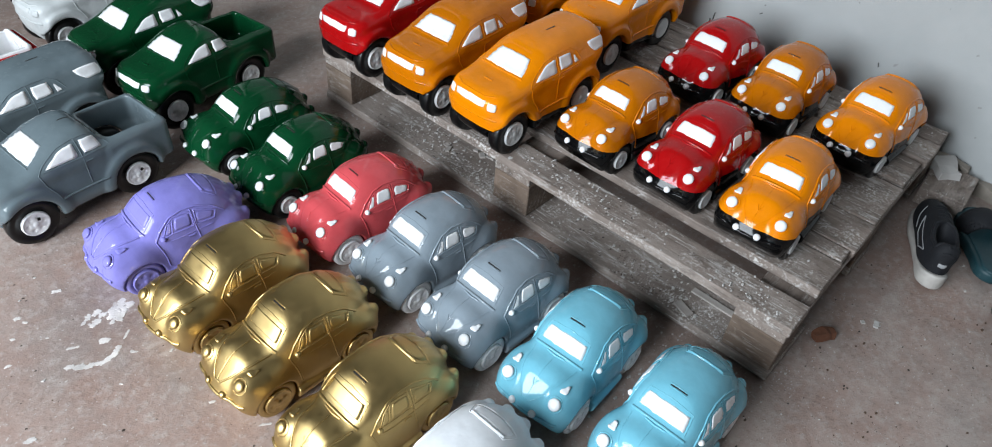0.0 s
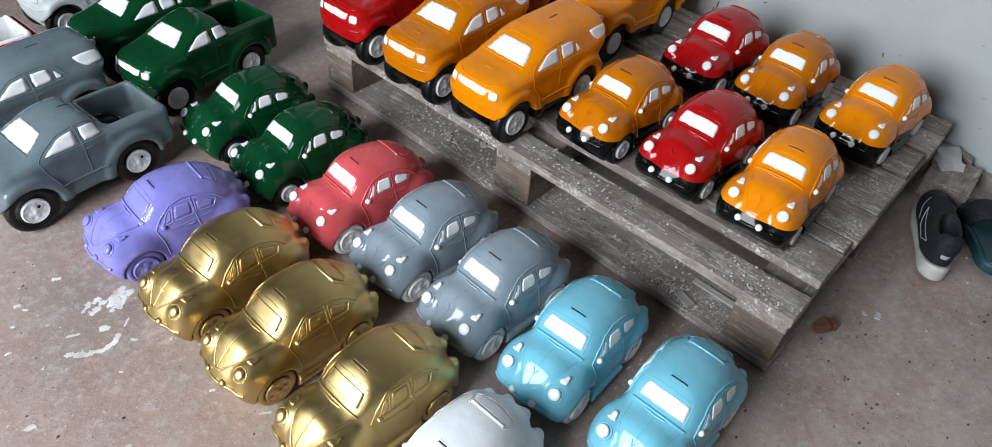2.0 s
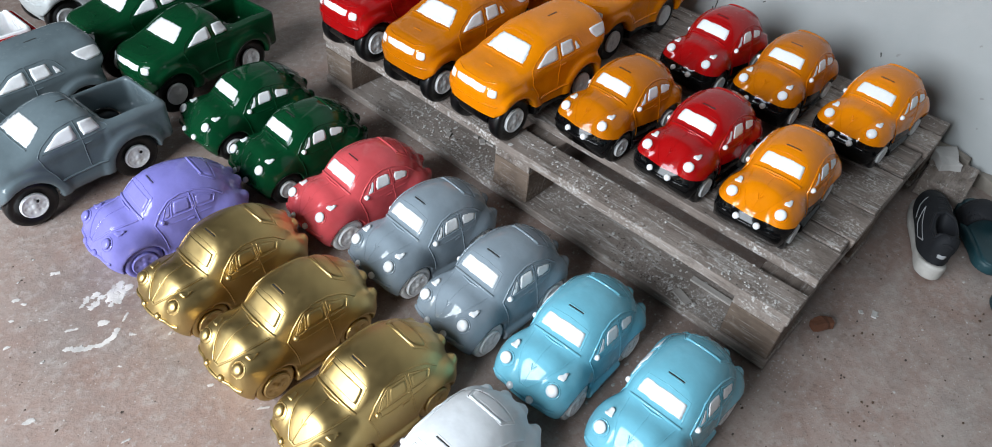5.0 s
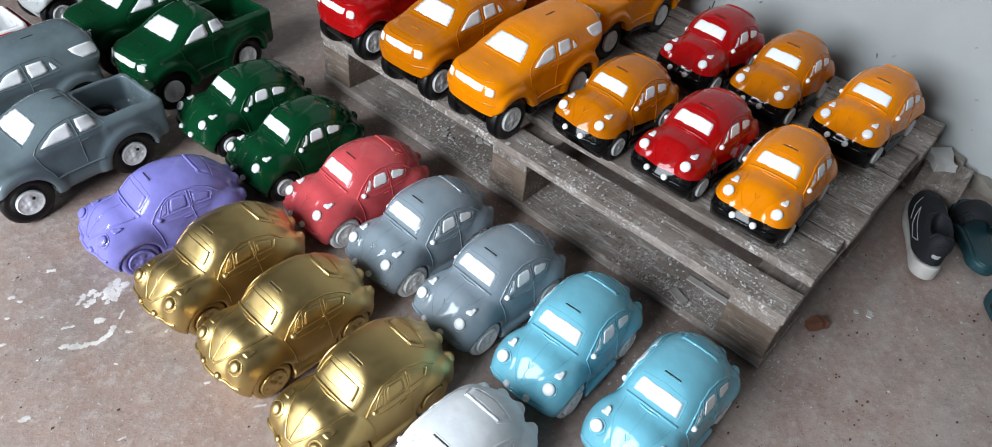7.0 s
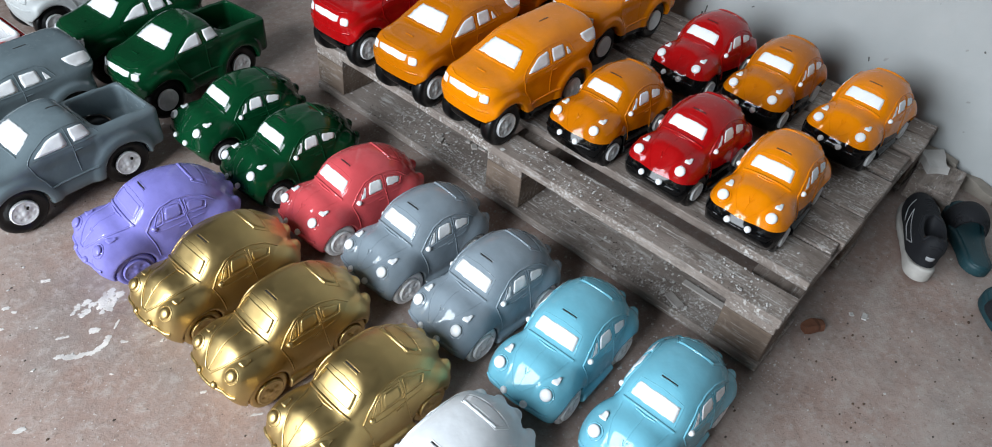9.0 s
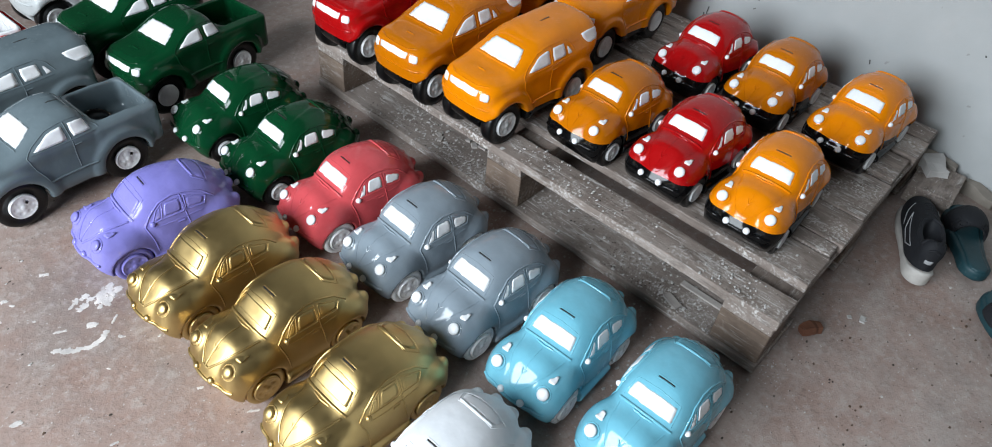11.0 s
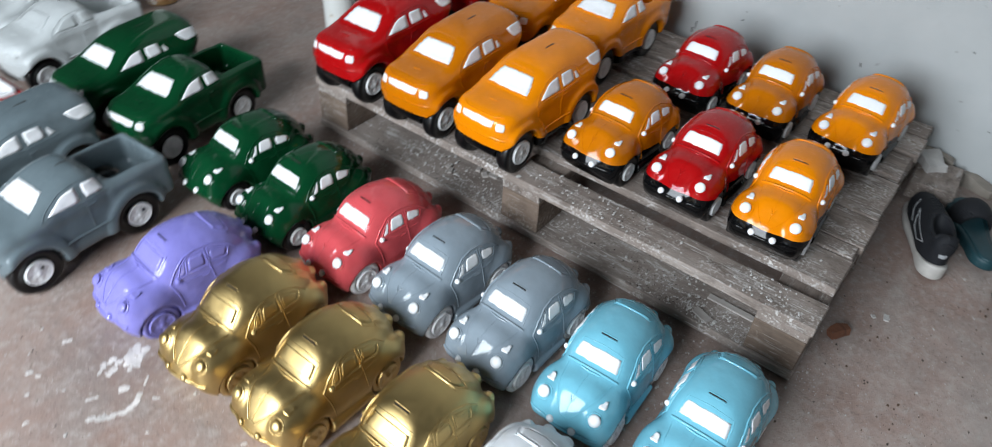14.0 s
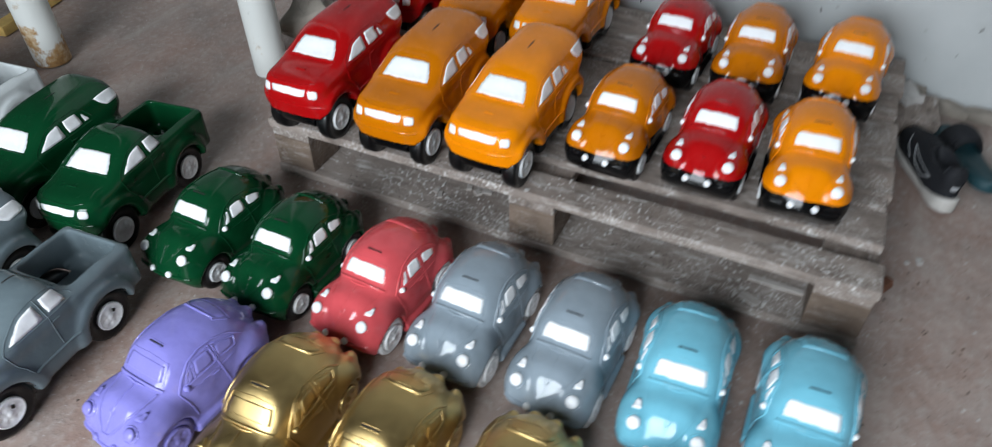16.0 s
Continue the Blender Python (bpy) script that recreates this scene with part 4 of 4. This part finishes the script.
def slipper(label):
    thing = tagged(new("slipper"), label, "slipper")
    part("sole", cast_bm(lambda p: foot(p, 0.001, 0.026, 0.044, 0.0, -0.13, 0.13), (-0.145, -0.07, -0.004), (0.145, 0.07, 0.04), 0.005), TEAL, thing)
    part("footbed", cast_bm(lambda p: foot(p, 0.022, 0.029, 0.040, 0.006, -0.13, 0.13), (-0.145, -0.07, 0.01), (0.145, 0.07, 0.04), 0.005), TEAL, thing)

    def strap(p):
        shell = np.abs(ball(p, (0.045, 0.004, 0.018), (0.060, 0.052, 0.048))) - 0.0028
        return smax(smax(shell, 0.016 - p[..., 2], 0.004), np.abs(p[..., 0] - 0.040) - 0.036, 0.004)

    part("strap", cast_bm(strap, (-0.03, -0.07, 0.0), (0.12, 0.07, 0.08), 0.004), FABRIC, thing, "broad black strap")
    return thing


slipper("dusty teal foam slipper by the wall").matrix_world = pose(0.648, -0.168, 0.0, 0, 0, 26) @ Matrix.Diagonal((0.86, 0.80, 1, 1))
slipper("dusty teal foam slipper on the concrete").matrix_world = pose(0.432, -0.328, 0.0, 0, 0, 40) @ Matrix.Diagonal((0.9, 0.9, 1, 1))

for size, at, turn, mat, name, label in (
    ((0.128, 0.096, 0.046), (0.770, -0.052, 0.0225), 3, DECK, "board_offcut", "grey dusty board offcut by the wall"),
    ((0.078, 0.050, 0.020), (0.803, -0.026, 0.053), 35, CHIP, "plaster_lump", "dirty white broken plaster piece on the offcut"),
    ((0.10, 0.026, 0.026), (0.852, -0.125, 0.010), 86, PLASTER, "plaster_lump", "crumbling grey plaster at the wall's foot"),
    ((0.09, 0.024, 0.060), (0.852, -0.030, 0.028), 93, PLASTER, "plaster_lump", "crumbling grey plaster at the wall's foot"),
    ((0.09, 0.026, 0.022), (0.850, -0.210, 0.010), 88, PLASTER, "plaster_lump", "crumbling grey plaster at the wall's foot"),
    ((0.040, 0.017, 0.014), (0.172, -0.029, 0.005), 152, BRICK, "brick_fragment", "small red brick fragment on the floor"),
    ((0.16, 0.12, 0.11), (0.560, 1.500, 0.052), 20, PLASTER, "stone", "pale rough stone beside the post"),
):
    ob = new(name, finish(plank_bm(*size, 77) if name == "board_offcut" else lump_bm(size, len(bpy.data.objects), 0.6, 3), name, mat))
    ob.matrix_world = pose(*at, 0, 0, turn)
    tagged(ob, label, {"board_offcut": "board", "plaster_lump": "rubble", "brick_fragment": "brick", "stone": "stone"}[name])


def post_paint(name, rust):
    m, n, l, p = nodes_of(name)
    where = n.new("ShaderNodeTexCoord").outputs["Object"]
    a = tex_noise(n, l, where, 9, 6, 0.7)
    b = tex_noise(n, l, where, 34, 5, 0.7)
    sep = n.new("ShaderNodeSeparateXYZ")
    l.new(where, sep.inputs[0])
    foot_rust = n.new("ShaderNodeMapRange")
    foot_rust.inputs["From Min"].default_value, foot_rust.inputs["From Max"].default_value = 0.12 + rust * 0.7, 0.0
    foot_rust.inputs["To Max"].default_value = rust
    l.new(sep.outputs["Z"], foot_rust.inputs["Value"])
    add = n.new("ShaderNodeMath")
    l.new(foot_rust.outputs[0], add.inputs[0])
    l.new(a, add.inputs[1])
    c = mix(n, l, ramp(n, l, add.outputs[0], [(0.60, (0, 0, 0)), (0.66, (1, 1, 1))]), (0.62, 0.63, 0.60), ramp(n, l, b, [(0.3, (0.15, 0.065, 0.025)), (0.5, (0.34, 0.19, 0.07)), (0.68, (0.55, 0.45, 0.32))]))
    c = mix(n, l, ramp(n, l, b, [(0.68, (0, 0, 0)), (0.72, (0.8, 0.8, 0.8))]), c, (0.20, 0.18, 0.16))
    l.new(c, p.inputs["Base Color"])
    p.inputs["Roughness"].default_value = 0.5
    l.new(bump(n, l, b, 0.4, 0.002), p.inputs["Normal"])
    return m




def post(x, y, r, label, paint):
    bm = bmesh.new()
    rings = []
    for k in range(40):
        z = 2.6 * (k / 39) ** 1.6
        rings.append([bm.verts.new((r * math.cos(a) * (1 + 0.02 * noise.noise(Vector((math.cos(a) * 2, math.sin(a) * 2, z * 9)))), r * math.sin(a), z)) for a in (2 * math.pi * q / 28 for q in range(28))])
    for a, b in zip(rings, rings[1:]):
        for q in range(28):
            bm.faces.new((a[q], a[(q + 1) % 28], b[(q + 1) % 28], b[q]))
    ob = new("post", finish(bm, "post", paint, True))
    ob.location = (x, y, 0)
    return tagged(ob, label, "post", "white posts")


post(0.345, 1.492, 0.044, "chipped white round post behind the pallet", post_paint("chipped_white_post_paint", 0.06))
post(0.142, 2.075, 0.046, "chipped white round post with a rusty foot", post_paint("rust_stained_post_paint", 0.20))

# far corner: boards on the floor
for size, at, turn, mat, name, label in (
    ((0.55, 0.16, 0.03), (-0.02, 2.40, 0.016), 10, DECK, "loose_board", "grey dusty board lying on the floor"),
    ((0.26, 0.05, 0.03), (0.30, 2.36, 0.016), 12, YELLOW, "yellow_batten", "short yellow-painted batten on the floor"),
):
    ob = new(name, finish(plank_bm(*size, len(bpy.data.objects)), name, mat))
    ob.matrix_world = pose(*at, 0, 0, turn)
    tagged(ob, label, "board")


def chips(name, count, spots, label, smallest, largest, seed, material=None):
    """Many tiny plaster flakes lying on one surface."""
    rnd = random.Random(seed)
    verts, faces = [], []
    for _ in range(count):
        x0, x1, y0, y1, z, bias = rnd.choices(spots, weights=[s[-1] for s in spots])[0]
        x, y = rnd.uniform(x0, x1), rnd.uniform(y0, y1)
        if noise.noise(Vector((x * 9, y * 9, seed))) + 0.35 * noise.noise(Vector((x * 31, y * 31, seed))) < rnd.uniform(-0.25, 0.35):
            continue
        z = floor_height(x, y) - 0.0001 if z < 0 else z
        s = smallest + (largest - smallest) * rnd.random() ** 6
        k, turn, n0 = rnd.randint(4, 6), rnd.uniform(0, 6.3), len(verts)
        h = s * rnd.uniform(0.2, 0.5)
        for q in range(k):
            a, r = turn + 6.283 * q / k, s * rnd.uniform(0.6, 1.1)
            verts.append((x + r * math.cos(a), y + r * math.sin(a) * 0.7, z))
        for q in range(k):
            vx, vy, _z = verts[n0 + q]
            verts.append((x + (vx - x) * 0.75, y + (vy - y) * 0.75, z + h * rnd.uniform(0.7, 1.2)))
        for q in range(k):
            faces.append((n0 + q, n0 + (q + 1) % k, n0 + k + (q + 1) % k, n0 + k + q))
        faces.append(tuple(range(n0 + k, n0 + 2 * k)))
    me = bpy.data.meshes.new(name)
    me.from_pydata(verts, [], faces)
    me.materials.append(material or CHIP)
    return tagged(new(name, me), label, "debris", kind="stuff")


chips("plaster_crumbs", 3200, [(0.0, 0.145, 0.10, 0.55, 0.0206, 6), (0.0, 0.145, 0.65, 1.10, 0.0206, 7)], "white plaster crumbs on the pallet's lower board", 0.0004, 0.0050, 3)
chips("plaster_dust_flakes", 3400, [(0.002, 0.068, 0.02, 1.18, 0.1352, 5), (0.12, 0.80, 0.01, 1.18, 0.1348, 3)], "white plaster flakes on the pallet's boards", 0.0004, 0.0044, 4)
chips("floor_crumbs", 3800, [(-0.07, 0.0, -0.02, 1.2, -0.002, 6), (-0.30, 0.0, -0.05, 1.25, -0.002, 6), (-1.2, 0.2, -0.5, 2.4, -0.002, 5), (-0.2, 0.85, -0.7, 0.0, -0.002, 3)], "plaster crumbs scattered over the floor", 0.0005, 0.0050, 5)
chips("dark_grit", 4200, [(-1.0, -0.5, 0.1, 1.2, -0.002, 4), (-1.2, 0.0, -0.5, 2.2, -0.002, 4), (-0.25, 0.5, -0.55, 0.0, -0.002, 6)], "dark brown grit scattered over the floor", 0.0005, 0.0036, 6, rubber("dark_grit", (0.06, 0.045, 0.036), 0.9))
chips("white_shards", 26, [(-1.0, -0.6, 0.5, 1.1, -0.002, 2), (0.22, 0.45, -0.20, -0.06, -0.002, 3), (-0.05, 0.6, 1.3, 2.0, -0.002, 2)], "a few larger white plaster shards on the floor", 0.003, 0.010, 9)


def splash_bm(rows, seed):
    """Dried plaster splashes: thin ragged dabs along short strokes."""
    rnd = random.Random(seed)
    bm = bmesh.new()
    for wide, line in rows:
        total = sum(math.dist(a, b) for a, b in zip(line, line[1:]))
        count = max(2, int(total / (wide * 0.3)))
        for k in range(count + 1):
            at, left = k / count * total, None
            for a, b in zip(line, line[1:]):
                d = math.dist(a, b)
                if at <= d + 1e-9:
                    left = [p + (q - p) * at / d for p, q in zip(a, b)]
                    break
                at -= d
            if left is None or (wide > 0.012 and rnd.random() < 0.3):
                continue
            for _ in range(3 if wide > 0.012 else 1):
                r = wide * rnd.uniform(0.35, 0.62) * (0.5 if wide > 0.012 else 1)
                spread = wide * (0.55 if wide > 0.012 else 0.12)
                x, y = left[0] + rnd.uniform(-spread, spread), left[1] + rnd.uniform(-spread, spread)
                ring = []
                for q in range(18):
                    a = 2 * math.pi * q / 18
                    e = r * (1 + 0.9 * noise.noise(Vector((math.cos(a) * 1.7 + x * 90, math.sin(a) * 1.7, y * 90))) + rnd.uniform(-0.12, 0.12))
                    ring.append((e * math.cos(a), e * math.sin(a)))
                g = floor_height(x, y)
                low = [bm.verts.new((x + u, y + v, g - 0.0006)) for u, v in ring]
                top = [bm.verts.new((x + u * 0.9, y + v * 0.9, g + 0.0004 + 0.0002 * rnd.random())) for u, v in ring]
                mid = bm.verts.new((x, y, g + 0.0007))
                for q in range(18):
                    w = (q + 1) % 18
                    bm.faces.new((low[q], low[w], top[w], top[q]))
                    bm.faces.new((top[q], top[w], mid))
    return bm


SPLASH = enamel("thin_dried_plaster", (0.64, 0.60, 0.57), rough=0.7, coat=0.0, vary=0.22)
SPLASHES = [
    (0.009, [(-0.805, 0.843), (-0.786, 0.825), (-0.758, 0.813), (-0.736, 0.818), (-0.725, 0.826)]),
    (0.022, [(-0.735, 0.902), (-0.713, 0.887), (-0.685, 0.898), (-0.665, 0.911)]),
    (0.020, [(-0.725, 0.913), (-0.697, 0.899), (-0.675, 0.907)]),
    (0.010, [(-0.742, 0.856), (-0.731, 0.851)]), (0.008, [(-0.747, 1.020), (-0.740, 1.015)]),
    (0.007, [(-0.821, 1.004), (-0.816, 1.000)]), (0.005, [(-0.814, 0.985), (-0.810, 0.981)]),
    (0.005, [(-0.787, 0.879), (-0.773, 0.872)]), (0.008, [(-0.906, 0.751), (-0.896, 0.749)]),
    (0.006, [(-0.871, 0.910), (-0.867, 0.908)]), (0.004, [(-0.711, 0.836), (-0.698, 0.847)]),
    (0.005, [(-0.717, 0.803), (-0.712, 0.797)]), (0.003, [(-0.823, 0.624), (-0.813, 0.622)]),
    (0.003, [(-0.761, 0.755), (-0.759, 0.752)]), (0.005, [(-0.680, 0.624), (-0.675, 0.621)]),
    (0.004, [(-0.649, 0.534), (-0.637, 0.526)]), (0.003, [(-0.802, 0.926), (-0.799, 0.924)]),
    (0.004, [(-0.844, 0.962), (-0.839, 0.959)]),
]
tagged(new("plaster_splashes", finish(splash_bm(SPLASHES, 12), "plaster_splashes", SPLASH)), "dried white plaster splashes on the concrete", "debris", kind="stuff")
chips("brown_chips", 1100, [(-0.9, -0.3, -0.35, 0.9, -0.002, 3), (-0.25, 0.45, -0.55, 0.0, -0.002, 6)], "brown earth crumbs on the floor", 0.0009, 0.0048, 15, rubber("brown_crumb", (0.095, 0.058, 0.038), 0.9))
chips("pallet_grit", 3000, [(0.0, 0.145, 0.02, 1.18, 0.0206, 5), (0.002, 0.068, 0.02, 1.18, 0.1352, 2), (0.12, 0.80, 0.01, 1.18, 0.1348, 2)], "dark grit on the pallet's boards", 0.0004, 0.0030, 21, rubber("pallet_grit", (0.04, 0.032, 0.027), 0.9))
SCRAP = rubber("dusty_plaster_scrap", (0.42, 0.385, 0.355), 0.9, 120)
for size, at, turn in (((0.036, 0.017, 0.004), (0.020, 0.184, 0.0224), 70), ((0.096, 0.013, 0.004), (0.073, 0.148, 0.0225), 90), ((0.020, 0.009, 0.004), (0.047, 0.821, 0.0222), 25), ((0.013, 0.010, 0.004), (0.055, 0.835, 0.0222), 80), ((0.016, 0.012, 0.005), (0.085, 0.753, 0.0225), 50), ((0.022, 0.010, 0.005), (0.094, 0.735, 0.0225), 95), ((0.014, 0.011, 0.005), (0.092, 0.775, 0.0225), 10)):
    ob = new("plaster_scrap", finish(lump_bm(size, len(bpy.data.objects)), "plaster_scrap", SCRAP))
    ob.matrix_world = pose(*at, 0, 0, turn)
    tagged(ob, "flat pale plaster scrap on the pallet's lower board", "rubble")
for size, at, turn in (((0.017, 0.009, 0.003), (0.275, -0.090), 10), ((0.008, 0.007, 0.003), (0.262, -0.069), 40)):
    ob = new("plaster_scrap", finish(lump_bm(size, len(bpy.data.objects)), "plaster_scrap", CHIP))
    ob.matrix_world = pose(*at, floor_height(*at) + 0.0015, 0, 0, turn)
    tagged(ob, "small white plaster flake on the concrete floor", "rubble")
chips("plaster_flakes", 130, [(0.0, 0.10, 0.62, 1.15, 0.0206, 6), (0.0, 0.10, 0.05, 0.55, 0.0206, 2), (0.002, 0.068, 0.6, 1.15, 0.1352, 2)], "larger white plaster flakes on the pallet", 0.003, 0.010, 31)


def wall_marks(count, seed):
    """Short dark scratches and knocks in the wall's paint."""
    rnd = random.Random(seed)
    bm = bmesh.new()
    for _ in range(count):
        y, z = rnd.uniform(-0.9, 1.4), rnd.uniform(0.12, 0.95)
        long, turn = 0.002 + 0.013 * rnd.random() ** 3, rnd.choice((0.3, 1.2, 1.4, 1.7, 2.5)) + rnd.uniform(-0.3, 0.3)
        wide = rnd.uniform(0.0007, 0.0019)
        m = Matrix.Translation((0.8697, y, z)) @ Matrix.Rotation(turn, 4, "X") @ Matrix.Diagonal((0.0012, long * 2, wide * 2, 1))
        made = bmesh.ops.create_cube(bm, size=1.0, matrix=m)
        for v in made["verts"]:
            v.co += Vector((0, rnd.uniform(-1, 1) * wide * 0.6, rnd.uniform(-1, 1) * wide * 0.6))
    return bm


tagged(new("wall_marks", finish(wall_marks(110, 5), "wall_marks", rubber("dark_scratch", (0.10, 0.10, 0.095), 0.8))), "short dark scratches on the plastered wall", "scratches", kind="stuff")
chips("lower_board_gravel", 2600, [(0.004, 0.060, 0.10, 0.33, 0.0206, 6), (0.0, 0.05, 0.62, 0.80, 0.0206, 3)], "fine pale gravel heaped on the pallet's lower board", 0.0006, 0.0030, 41)
chips("lower_board_dirt", 1800, [(0.004, 0.070, 0.10, 0.36, 0.0206, 6), (0.0, 0.06, 0.62, 1.08, 0.0206, 4)], "fine dark dirt on the pallet's lower board", 0.0005, 0.0026, 43, rubber("dark_dirt", (0.05, 0.038, 0.03), 0.9))
chips("spilled_dust", 420, [(0.0, 0.06, -0.05, -0.005, -0.002, 5), (-0.06, 0.0, 0.30, 1.1, -0.002, 3)], "white dust spilled on the floor by the pallet", 0.0005, 0.0026, 47)
